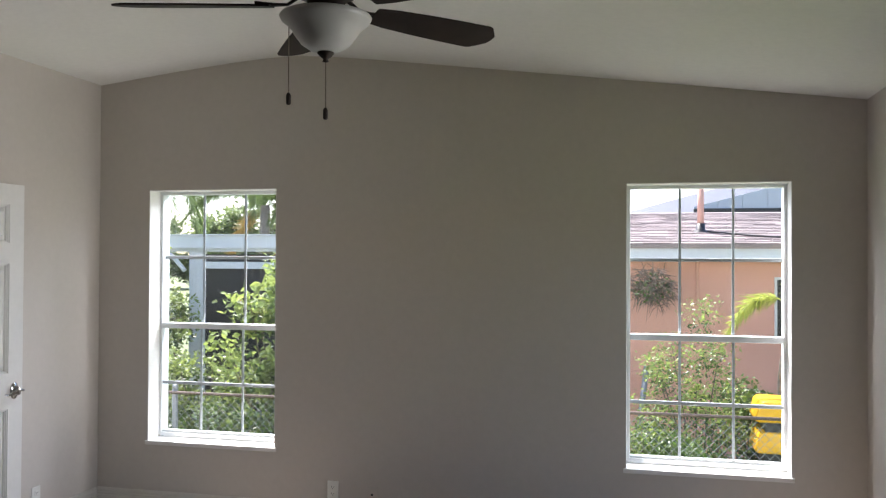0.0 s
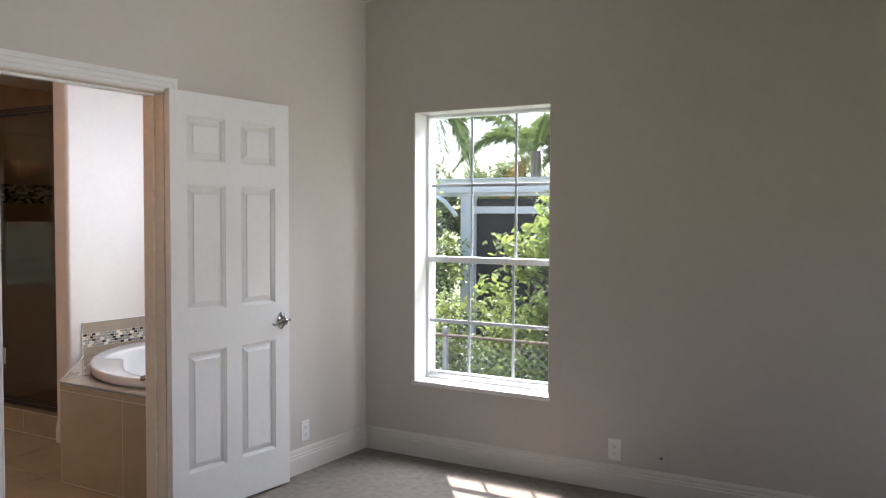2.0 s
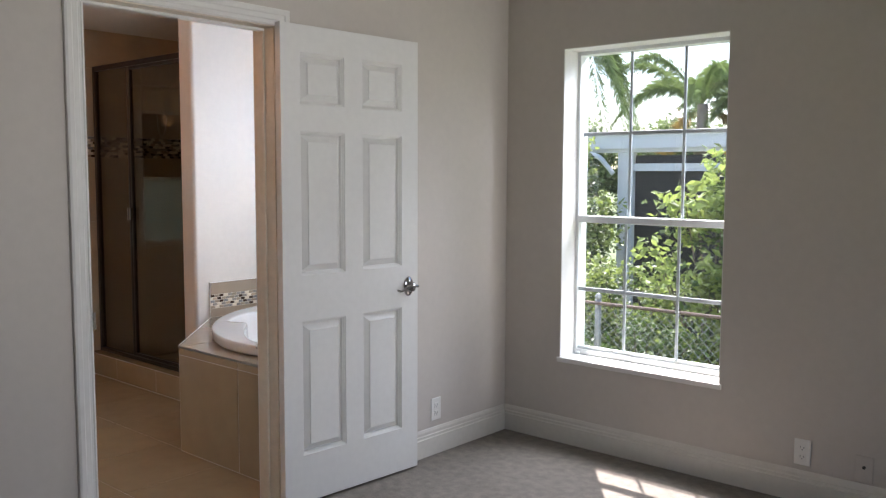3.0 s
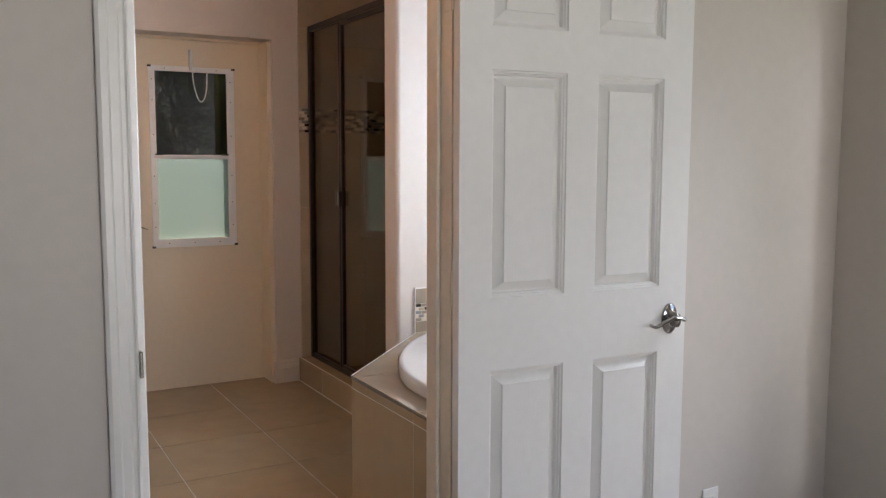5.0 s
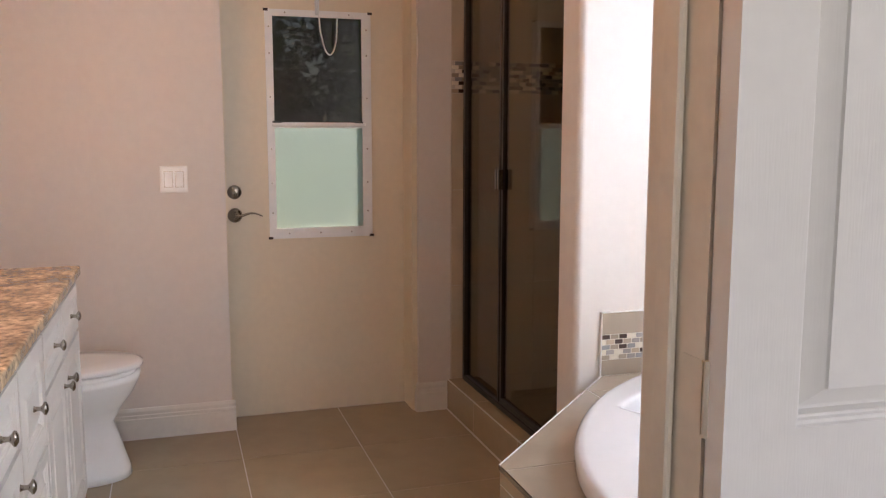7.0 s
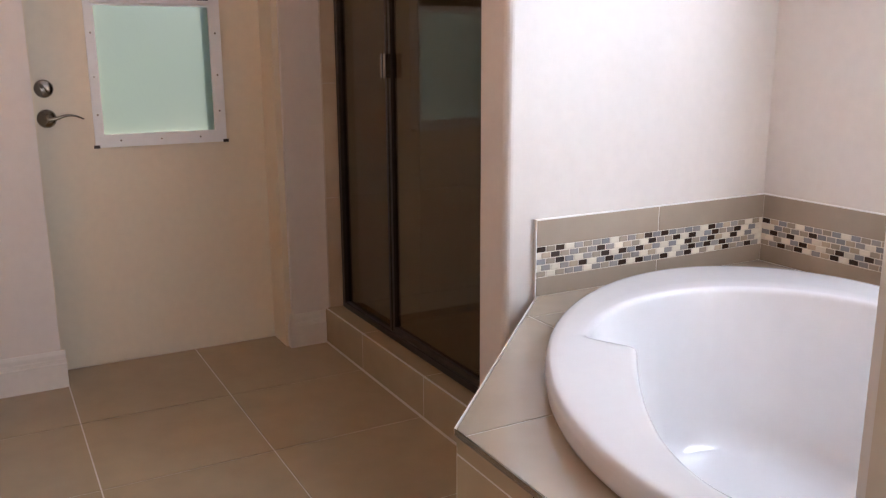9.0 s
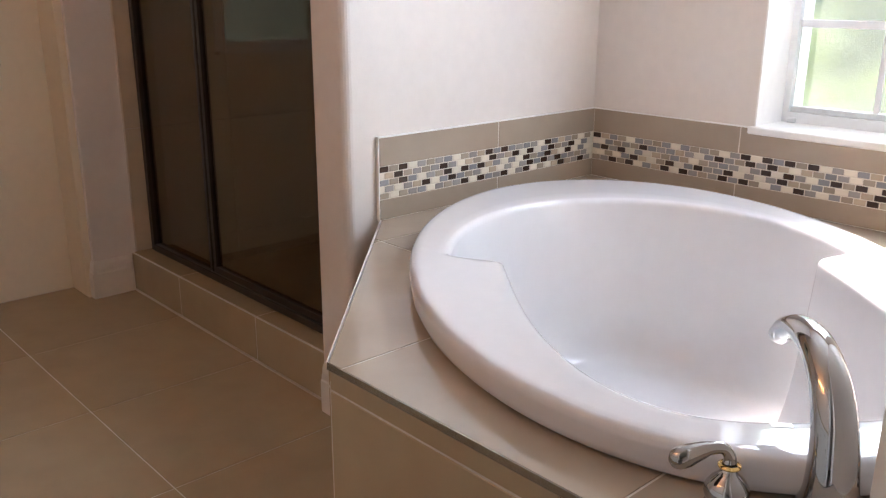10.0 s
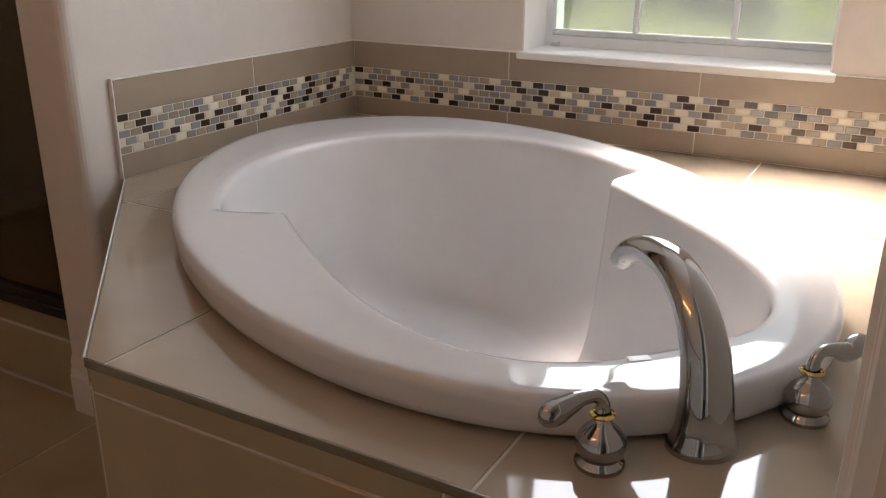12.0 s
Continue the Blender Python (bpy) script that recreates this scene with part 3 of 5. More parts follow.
def fan_blade():
    bm = bmesh.new()
    out = [(0.17, 0.045), (0.24, 0.058), (0.36, 0.068), (0.50, 0.075), (0.605, 0.077), (0.622, 0.070), (0.662, 0.026), (0.665, 0.0)]
    ring = [(x, y) for x, y in out] + [(x, -y) for x, y in reversed(out[:-1])]
    lo = [bm.verts.new((x, y, -0.003)) for x, y in ring]
    hi = [bm.verts.new((x, y, 0.003)) for x, y in ring]
    bm.faces.new(lo), bm.faces.new(hi)
    for i in range(len(ring)):
        j = (i + 1) % len(ring)
        bm.faces.new((lo[i], lo[j], hi[j], hi[i]))
    return moved(bm, Matrix.Rotation(radians(-13), 4, "X"))


for k in range(5):
    a = radians(49 + 72 * k)
    m = Matrix.Rotation(a, 4, "Z") @ Matrix.Translation((0, 0, -0.01))
    b_ = part("fan_blade", moved(fan_blade(), m), BLADE, fan, "espresso wood blade")
    part("blade_iron", moved(tube([(0.08, 0, 0.03), (0.12, 0, 0.005), (0.16, 0, 0.004), (0.22, 0, 0.007)], [0.012, 0.011, 0.014, 0.02], 8, 0.35), m), BLADE, b_)
for dx, dy, z0, z1 in ((-0.115, -0.020, -0.03, -0.30), (-0.004, 0.012, -0.17, -0.345)):
    c = part("pull_chain", tube([(dx, dy, z0), (dx, dy, z1)], 0.0016, 6), NICKEL, fan)
    part("chain_fob", moved(lathe([(0, 0.020), (0.004, 0.019), (0.0075, 0.012), (0.0075, -0.014), (0.005, -0.018), (0, -0.018)], 12, False), Matrix.Translation((dx, dy, z1))), BLADE, c, "", True)


# ---- outlets, plates and switches ----
def receptacle(m, kind, label):
    """A wall plate in the plane y = 0 that looks to -y."""
    o = thing("wall_outlet" if kind != "switch" else "light_switch", label, "outlet" if kind != "switch" else "switch")
    o.matrix_world = m
    w = 0.058 if kind == "switch" else 0.036
    part("cover_plate", rbox(-w, w, -0.006, 0, -0.058, 0.058, 0.003), PAINT if kind == "cable" else PLATE, o)
    if kind == "duplex":
        for z in (-0.02, 0.02):
            f = part("socket", rbox(-0.016, 0.016, -0.009, -0.006, z - 0.014, z + 0.014, 0.0014, 1), PLATE, o)
            part("slot", boxes((-0.008, -0.006, -0.0095, -0.009, z - 0.002, z + 0.007), (0.006, 0.008, -0.0095, -0.009, z - 0.002, z + 0.006), (-0.002, 0.002, -0.0095, -0.009, z - 0.010, z - 0.006)), BLACK, f, "dark slots")
    elif kind == "cable":
        part("cable_jack", moved(lathe([(0.007, 0), (0.007, 0.004), (0.0045, 0.004), (0.0045, 0.011), (0, 0.011)], 12), Matrix.Translation((0, -0.006, 0.01)) @ Matrix.Rotation(math.pi / 2, 4, "X")), BLACK, o, "threaded cable jack")
    else:
        for x in (-0.023, 0.023):
            # thin brown sheet on the plate, drawn as the rocker's shade line
            part("rocker_gap", boxes((x - 0.0185, x + 0.0185, -0.0064, -0.006, -0.035, 0.035)), TILE, o, "brown strip drawn as the shaded gap round the rocker")
            part("rocker", rbox(x - 0.0165, x + 0.0165, -0.010, -0.006, -0.033, 0.033, 0.002, 1), PLATE, o)
    return o


receptacle(pose(-1.783, WY, 0.222), "duplex", "white duplex outlet low on the wall under the window")
receptacle(pose(-1.531, WY, 0.202), "cable", "cable wall plate painted over in wall colour")
receptacle(pose(WX, 4.862, 0.232, 0, 0, 90), "duplex", "white outlet beside the open door")
receptacle(pose(BACK, 3.284, 1.153, 0, 0, 90), "switch", "white double rocker light switch beside the outer door")


# ---- outer door of the bathroom ----
XF = -6.662
od = tagged(new("door_2"), "flush off-white outer door with a two part window", "door", kind="structure")
DY0, DY1, DZ0, DZ1 = 3.742, 4.160, 0.905, 1.890
part("door_slab", pierced("x", XF - 0.045, 0.045, XD[0] + 0.004, XD[1] - 0.026, 0.0005, 2.075, [(DY0 - 0.005, DY1 + 0.005, DZ0 - 0.005, DZ1 + 0.005)]), CREAM, od)
part("jamb", boxes((-6.70, BACK - 0.02, XD[1] - 0.026, XD[1] - 0.0005, 0.0, 2.075), (-6.70, -6.64, XD[0], XD[1], 2.076, XD[3])), CREAM, od)
fr = part("window_frame", pierced("x", XF, 0.012, DY0 - 0.034, DY1 + 0.044, DZ0 - 0.048, DZ1 + 0.030, [(DY0, DY1, DZ0, 1.378), (DY0, DY1, 1.405, DZ1)]), VINYL, od, "screwed aluminium window frame")
for y in (DY0 - 0.017, DY1 + 0.022):
    for z in (0.98, 1.12, 1.28, 1.52, 1.72, 1.84):
        part("screw", moved(lathe([(0.004, 0), (0.003, 0.002), (0, 0.002)], 8, False), Matrix.Translation((XF + 0.012, y, z)) @ Matrix.Rotation(math.pi / 2, 4, "Y")), NICKEL, fr)
for y in (DY0 - 0.030, DY1 + 0.040):
    for z in (DZ0 - 0.044, DZ1 + 0.026):
        part("corner_clip", rbox(XF + 0.012, XF + 0.0145, y - 0.011, y + 0.011, z - 0.006, z + 0.006, 0.001, 1), BRONZE, fr, "brown corner clip")
for y in (3.80, 3.95, 4.10):
    for z in (DZ0 - 0.024, DZ1 + 0.016):
        part("screw", moved(lathe([(0.004, 0), (0.003, 0.002), (0, 0.002)], 8, False), Matrix.Translation((XF + 0.012, y, z)) @ Matrix.Rotation(math.pi / 2, 4, "Y")), NICKEL, fr)
g = part("pane", boxes((XF - 0.024, XF - 0.018, DY0 - 0.004, DY1 + 0.004, DZ0 - 0.004, 1.385)), FROSTED, od, "frosted greenish glass")
g = part("pane", boxes((XF - 0.024, XF - 0.018, DY0 - 0.004, DY1 + 0.004, 1.392, DZ1 + 0.004)), DARK_GLASS, od, "dark tinted upper pane")
part("sash_bar", rbox(XF + 0.0125, XF + 0.02, DY0 - 0.012, DY1 + 0.014, 1.386, 1.402, 0.002, 1), VINYL, od)
for y in (DY0 + 0.012, DY1 - 0.02):
    part("latch", rbox(XF + 0.012, XF + 0.022, y - 0.022, y + 0.022, 1.402, 1.411, 0.002, 1), BLACK, od)
chain_pts = smooth_path([(XF + 0.03, 3.955, 1.90), (XF + 0.028, 3.962, 1.82), (XF + 0.028, 3.985, 1.735), (XF + 0.028, 4.012, 1.722), (XF + 0.028, 4.034, 1.78), (XF + 0.028, 4.040, 1.885)], 7)
part("bead_chain", tube(chain_pts, 0.0035, 6), VINYL, od, "white plastic bead chain")
part("chain_clip", rbox(XF, XF + 0.03, 3.940, 3.958, 1.90, 2.02, 0.004, 1), VINYL_OLD, od)
part("deadbolt", merge(moved(lathe([(0.033, 0), (0.033, 0.006), (0.028, 0.011), (0, 0.011)], 28, False), Matrix.Translation((XF, 3.550, 1.081)) @ Matrix.Rotation(math.pi / 2, 4, "Y")),
                       moved(rbox(0.011, 0.028, -0.005, 0.005, -0.019, 0.019, 0.003, 1), Matrix.Translation((XF, 3.550, 1.081)) @ Matrix.Rotation(radians(35), 4, "X"))), NICKEL, od, "satin nickel thumb turn", True)
hd = part("door_handle", moved(lathe([(0.034, 0), (0.034, 0.005), (0.027, 0.011), (0.014, 0.014), (0.012, 0.045), (0, 0.046)], 28, False), Matrix.Translation((XF, 3.550, 0.973)) @ Matrix.Rotation(math.pi / 2, 4, "Y")), NICKEL, od, "satin nickel lever handle", True)
lv = smooth_path([(XF + 0.046, 3.545, 0.974), (XF + 0.05, 3.575, 0.974), (XF + 0.05, 3.610, 0.984), (XF + 0.05, 3.640, 0.983), (XF + 0.048, 3.672, 0.970)], 6)
part("lever", tube(lv, [0.011 - 0.0003 * i for i in range(len(lv))], 10, 0.7), NICKEL, hd, "", True)


# ---- tub deck, tub and tap ----
DZ = 0.552
TC = Vector((-4.278, 4.715))              # tub centre; its length lies along the cut corner
TA, TB = 0.760, 0.503
UAX, VAX = Vector((-0.7654, 0.6435)), Vector((0.6435, 0.7654))
P0, P1 = (-4.420, 4.004), (-5.036, 4.604)   # the cut corner of the deck


def in_tub(x, y, k=0.92):
    d = Vector((x, y)) - TC
    return (d.dot(UAX) / (TA * k)) ** 2 + (d.dot(VAX) / (TB * k)) ** 2 < 1


def deck_piece(x0, x1, y0, y1, z, th, cell=0.018, inset=0.0):
    """A slab of the deck's top: cut at the oval of the tub, under its rim, and along the cut corner."""
    nx, ny = max(1, round((x1 - x0) / cell)), max(1, round((y1 - y0) / cell))
    bm = bmesh.new()
    grid = {}

    def vert(i, j):
        if (i, j) not in grid:
            grid[i, j] = bm.verts.new((x0 + (x1 - x0) * i / nx, y0 + (y1 - y0) * j / ny, z))
        return grid[i, j]

    for i in range(nx):
        for j in range(ny):
            cx, cy = x0 + (x1 - x0) * (i + 0.5) / nx, y0 + (y1 - y0) * (j + 0.5) / ny
            if not in_tub(cx, cy):
                bm.faces.new((vert(i, j), vert(i + 1, j), vert(i + 1, j + 1), vert(i, j + 1)))
    nrm = Vector((-(P1[1] - P0[1]), P1[0] - P0[0], 0)).normalized()
    if nrm.y > 0:
        nrm = -nrm
    bmesh.ops.bisect_plane(bm, geom=bm.verts[:] + bm.edges[:] + bm.faces[:], plane_co=Vector((*P0, z)) - nrm * inset, plane_no=nrm, clear_outer=True)
    if not bm.faces:
        bm.free()
        return None
    ret = bmesh.ops.extrude_face_region(bm, geom=bm.faces[:])
    bmesh.ops.translate(bm, verts=[e for e in ret["geom"] if isinstance(e, bmesh.types.BMVert)], vec=(0, 0, -th))
    return bm


deck = thing("tub_deck", "taupe tiled tub surround with a cut corner", "tub surround")
part("mortar_bed", deck_piece(-5.046, BX - 0.001, 4.0065, BY - 0.001, DZ - 0.0012, 0.03, inset=0.006), GROUT, deck, "light grout")
fb = bmesh.new()
plan = [(BX - 0.001, 4.0055), (P0[0] + 0.003, 4.0055), (P1[0] + 0.008, P1[1] + 0.008), (P1[0] + 0.008, P1[1] + 0.05), (P0[0] + 0.03, 4.06), (BX - 0.001, 4.06)]
lo, hi = ([fb.verts.new((x, y, z)) for x, y in plan] for z in (0.0, DZ - 0.035))
fb.faces.new(lo), fb.faces.new(hi)
for i in range(6):
    fb.faces.new((lo[i], lo[(i + 1) % 6], hi[(i + 1) % 6], hi[i]))
part("apron_bed", fb, GROUT, deck)
G = 0.0022
for x0, x1 in ((-5.044, -4.893), (-4.893, -4.385), (-4.385, -3.877), (-3.877, BX - 0.002)):
    for y0, y1 in ((4.004, 4.492), (4.492, 5.0), (5.0, BY - 0.012)):
        piece = deck_piece(x0 + G, x1 - G, y0 + G, y1 - G, DZ, 0.009, inset=0.003)
        if piece:
            part("tile", piece, DECK_TILE, deck)
for x0, x1 in ((P0[0] + 0.004, -3.908), (-3.908, BX - 0.002)):
    part("tile", rbox(x0 + G, x1 - G, 4.004, 4.013, 0.507, DZ - 0.012, 0.0012, 1), TILE, deck)
    part("tile", rbox(x0 + G, x1 - G, 4.004, 4.013, 0.004, 0.503, 0.0012, 1), TILE, deck)
dirv = Vector((P1[0] - P0[0], P1[1] - P0[1], 0))
ang45, L45 = math.degrees(math.atan2(dirv.y, dirv.x)), dirv.length
for a, b in ((0.006, 0.43), (0.43, L45)):
    for z0, z1 in ((0.004, 0.503), (0.507, DZ - 0.012)):
        part("tile", moved(rbox(a + G, b - G, 0.0, 0.009, z0, z1, 0.0012, 1), pose(P0[0], P0[1], 0, 0, 0, ang45) @ Matrix.Diagonal((1, -1, 1, 1)) @ Matrix.Translation((0, 0.0, 0))), TILE, deck)
part("edge_trim", boxes((P0[0] + 0.002, BX - 0.002, 4.0015, 4.0035, DZ - 0.011, DZ + 0.001)), NICKEL, deck, "thin metal edge trim")
part("caulk_line", moved(boxes((0.0, L45, -0.001, 0.0015, DZ - 0.009, DZ + 0.0012)), pose(P0[0], P0[1], 0, 0, 0, ang45)), PLATE, deck, "white caulk line")

# the tub: an oval rim and a keyhole shaped basin
SEG = 360


def r_oval(th, a, b, n=2.0):
    return (abs(math.cos(th) / a) ** n + abs(math.sin(th) / b) ** n) ** (-1 / n)


def r_open(th):
    wide, tight = r_oval(th, 0.515, 0.420, 2.05), r_oval(th, 0.655, 0.315, 3.0)
    c = math.degrees(math.acos(math.cos(th)))
    s = min(1.0, max(0.0, (c - 82.5) / 8.5))
    return wide + (tight - wide) * s * s * (3 - 2 * s)


def r_low(th):
    return min(r_oval(th, 0.56, 0.30, 2.3), r_open(th) * 0.92)


RIM = 0.606
tub_rings = []
for f, off, z in ((0.0, -0.030, DZ - 0.02), (0.0, -0.016, DZ + 0.002), (0.0, -0.006, DZ + 0.005), (0, -0.001, DZ + 0.010), (0, 0.0, DZ + 0.018), (0, 0.0, DZ + 0.038), (0, -0.0015, DZ + 0.046), (0, -0.006, RIM - 0.003), (0, -0.013, RIM - 0.0003), (0, -0.026, RIM)):
    tub_rings.append([(r_oval(2 * math.pi * i / SEG, TA, TB, 2.05) + off, z) for i in range(SEG)])
for k in (0.35, 0.7):
    tub_rings.append([((1 - k) * (r_oval(t, TA, TB, 2.05) - 0.026) + k * (r_open(t) + 0.016), RIM - 0.001 * k) for t in (2 * math.pi * i / SEG for i in range(SEG))])
for off, z in ((0.016, RIM - 0.001), (0.007, RIM - 0.003), (0.002, RIM - 0.008), (0.0, RIM - 0.016)):
    tub_rings.append([(r_open(2 * math.pi * i / SEG) + off, z) for i in range(SEG)])
for k in range(1, 25):
    g = 1 - (1 - k / 24) ** 1.4                # depth reached; the wall slopes in, then turns into a flat floor
    f = 0.66 * (1 - g ** 4.0) ** 0.36 + 0.34 * (1 - g)
    tub_rings.append([(r_low(t) * 0.8 + (r_open(t) - r_low(t) * 0.8) * f, RIM - 0.016 - 0.40 * g) for t in (2 * math.pi * i / SEG for i in range(SEG))])
tub_rings.append([(r_low(2 * math.pi * i / SEG) * 0.3, RIM - 0.419) for i in range(SEG)])
tv, tf = [], []
for ring in tub_rings:
    for i, (r, z) in enumerate(ring):
        t = 2 * math.pi * i / SEG
        p = TC + UAX * (r * math.cos(t)) + VAX * (r * math.sin(t))
        tv.append((p.x, p.y, z))
for k in range(len(tub_rings) - 1):
    for i in range(SEG):
        j = (i + 1) % SEG
        tf.append((k * SEG + i, (k + 1) * SEG + i, (k + 1) * SEG + j, k * SEG + j))
tv.append((TC.x, TC.y, RIM - 0.42))
base_i = (len(tub_rings) - 1) * SEG
for i in range(SEG):
    tf.append((base_i + i, len(tv) - 1, base_i + (i + 1) % SEG))
tub = thing("bathtub", "white oval drop-in bathtub with moulded armrests", "bathtub")
part("tub_shell", (tv, tf), TUB, tub, "", True)
dr = TC + UAX * -0.30
part("drain", moved(lathe([(0.030, 0), (0.030, 0.004), (0.022, 0.006), (0.0, 0.004)], 24, False), Matrix.Translation((dr.x, dr.y, 0.187))), CHROME, tub, "chrome drain", True)

part("overflow_tab", moved(rbox(-0.014, 0.014, -0.007, 0.007, 0, 0.004, 0.0015, 1), pose(-3.795, 4.246, RIM - 0.004, 0, 0, 40)), PLATE, tub, "small white overflow tab")

tap = thing("tub_faucet", "polished chrome arched tub faucet with two lever handles", "faucet", (-3.707, 4.191, DZ))
fwd, across = Vector((-0.72, 0.69, 0)), Vector((0.65, 0.76, 0)).normalized()
ctrl = [(0.0, 0.0), (0.000, 0.030), (0.004, 0.066), (0.017, 0.108), (0.046, 0.146), (0.090, 0.168), (0.138, 0.169), (0.178, 0.154), (0.198, 0.137)]
path = smooth_path([fwd * (a * 0.97) + Vector((0, 0, b)) for a, b in ctrl], 5)
nP = len(path) - 1
rad = []
for i in range(nP + 1):
    s = i / nP
    rad.append(0.0135 * (1 - s) ** 1.3 + 0.0195 + 0.006 * math.exp(-(s / 0.07) ** 2) - 0.003 * s)
part("spout", tube(path, rad, 24, 0.86, up=fwd), CHROME, tap, "", True)
for sgn, at in ((-1, Vector((-3.788, 4.108, 0))), (1, Vector((-3.623, 4.304, 0)))):
    o = at - Vector((-3.707, 4.191, 0))
    small = Matrix.Translation(o) @ Matrix.Diagonal((0.9, 0.9, 0.9, 1))
    v = part("valve", moved(lathe([(0, 0), (0.028, 0), (0.0285, 0.004), (0.027, 0.008), (0.0225, 0.011), (0.0225, 0.013), (0.0265, 0.018), (0.0285, 0.026), (0.027, 0.035), (0.021, 0.044), (0.013, 0.051), (0.0095, 0.057), (0.0095, 0.064), (0, 0.064)], 32, False), small), CHROME, tap, "", True)
    part("brass_ring", moved(lathe([(0.0115, 0.060), (0.0145, 0.0615), (0.0145, 0.0645), (0.0115, 0.066)], 24, False), small), BRASS, v, "polished brass ring", True)
    ld = across * sgn
    pts = smooth_path([o + ld * (a * 0.92) + Vector((0, 0, b * 0.91)) for a, b in ((0.0, 0.060), (0.001, 0.075), (0.010, 0.086), (0.028, 0.086), (0.046, 0.080), (0.061, 0.080 + 0.006 * sgn), (0.076, 0.082 + 0.011 * sgn))], 6)
    last = len(pts) - 1
    paddle = [0.0075 - 0.0018 * math.sin(math.pi * min(1, i / 20)) + 0.0040 * min(1, max(0, (i - 18) / 9)) for i in range(last + 1)]
    for i in range(last - 5, last + 1):          # rounded end
        paddle[i] *= math.sqrt(max(0.02, 1 - ((i - last + 6) / 6.05) ** 2))
    part("lever", tube(pts, paddle, 14, 1.2), CHROME, v, "", True)


# ---- tile backsplashes round the tub ----
def backsplash(name, m, length, joints, label):
    """Tiles on the wall: a plain course, a mosaic band and a plain course; x along the wall, y = 0 at the wall, -y into the room."""
    b = thing(name, label, "backsplash")
    b.matrix_world = m
    part("grout_bed", boxes((0, length, -0.0090, -0.0005, DZ, 0.762)), GROUT_LIGHT, b, "cream grout")
    cuts = [0, *joints, length]
    for p, q in zip(cuts, cuts[1:]):
        for z0, z1 in ((DZ + 0.001, 0.6045), (0.6915, 0.763)):
            part("tile", rbox(p + 0.0015, q - 0.0015, -0.0105, -0.001, z0, z1, 0.0012, 1), BACK_TILE, b)
    part("edge_trim", boxes((0, length, -0.011, -0.0005, 0.7632, 0.7662)), PLATE, b, "thin white edge trim")
    ph, pwid = 0.0172, 0.0315
    meshes = []
    for mat in MOSAIC:
        o = part("mosaic_tile", rbox(-pwid / 2 + 0.0014, pwid / 2 - 0.0014, -0.0102, -0.002, -ph / 2 + 0.0013, ph / 2 - 0.0013, 0.001, 1), mat, b)
        meshes.append(o.data)
        bpy.data.objects.remove(o)
    rng = random.Random(len(joints) * 7 + 3)
    for row in range(5):
        last = -1
        x = pwid / 2 if row % 2 == 0 else pwid
        while x < length - pwid / 2:
            pick = rng.choice([k for k in (0, 0, 0, 1, 1, 1, 2, 2, 3, 3, 4, 4, 5) if k != last])
            last = pick
            o = new("mosaic_tile", meshes[pick])
            o.parent = b
            o.location = (x, 0, 0.605 + ph * (row + 0.5))
            x += pwid
    return b


backsplash("backsplash", pose(-5.047, 4.604, 0, 0, 0, 90), BY - 4.604, (0.43,), "taupe tile backsplash with a brick mosaic band, by the pier")
backsplash("backsplash", pose(-5.036, BY, 0), BX + 5.036, (0.497, 0.997), "taupe tile backsplash with a brick mosaic band, under the window")
part_end = bpy.data.objects["backsplash"]
part("end_trim", boxes((-0.003, 0.0, -0.011, -0.0005, DZ, 0.7662)), PLATE, part_end, "thin white edge trim")


# ---- shower ----
sh = thing("shower_enclosure", "bronze framed shower door with dark tinted glass", "shower door")
SX0, SX1, SYF, SZ0, SZ1 = -6.462, -5.192, 4.625, 0.150, 2.18
DIVX = -5.975
part("frame_post", rbox(SX0, SX0 + 0.03, SYF - 0.018, SYF + 0.018, SZ0, SZ1, 0.003, 1), BRONZE, sh)
part("frame_post", rbox(SX1 - 0.028, SX1, SYF - 0.018, SYF + 0.018, SZ0, SZ1, 0.003, 1), BRONZE, sh)
part("bottom_track", rbox(SX0 + 0.03, SX1 - 0.028, SYF - 0.020, SYF + 0.018, SZ0, SZ0 + 0.028, 0.003, 1), BRONZE, sh)
part("top_track", rbox(SX0 + 0.03, SX1 - 0.028, SYF - 0.018, SYF + 0.018, SZ1 - 0.035, SZ1, 0.003, 1), BRONZE, sh)
part("mullion", rbox(DIVX - 0.022, DIVX - 0.002, SYF - 0.016, SYF + 0.016, SZ0 + 0.028, SZ1 - 0.035, 0.003, 1), BRONZE, sh)
part("fixed_pane", boxes((SX0 + 0.03, DIVX - 0.022, SYF - 0.003, SYF + 0.003, SZ0 + 0.028, SZ1 - 0.035)), SHOWER_GLASS, sh, "dark tinted glass")
sd = part("door_pane", boxes((DIVX + 0.018, SX1 - 0.048, SYF - 0.003, SYF + 0.003, SZ0 + 0.05, SZ1 - 0.057)), SHOWER_GLASS, sh, "dark tinted glass door")
part("door_rail", merge(boxes((DIVX, DIVX + 0.018, SYF - 0.012, SYF + 0.012, SZ0 + 0.03, SZ1 - 0.037), (SX1 - 0.048, SX1 - 0.030, SYF - 0.012, SYF + 0.012, SZ0 + 0.03, SZ1 - 0.037)),
                        boxes((DIVX + 0.018, SX1 - 0.048, SYF - 0.012, SYF + 0.012, SZ0 + 0.03, SZ0 + 0.05), (DIVX + 0.018, SX1 - 0.048, SYF - 0.012, SYF + 0.012, SZ1 - 0.057, SZ1 - 0.037))), BRONZE, sd, "dark bronze door frame")
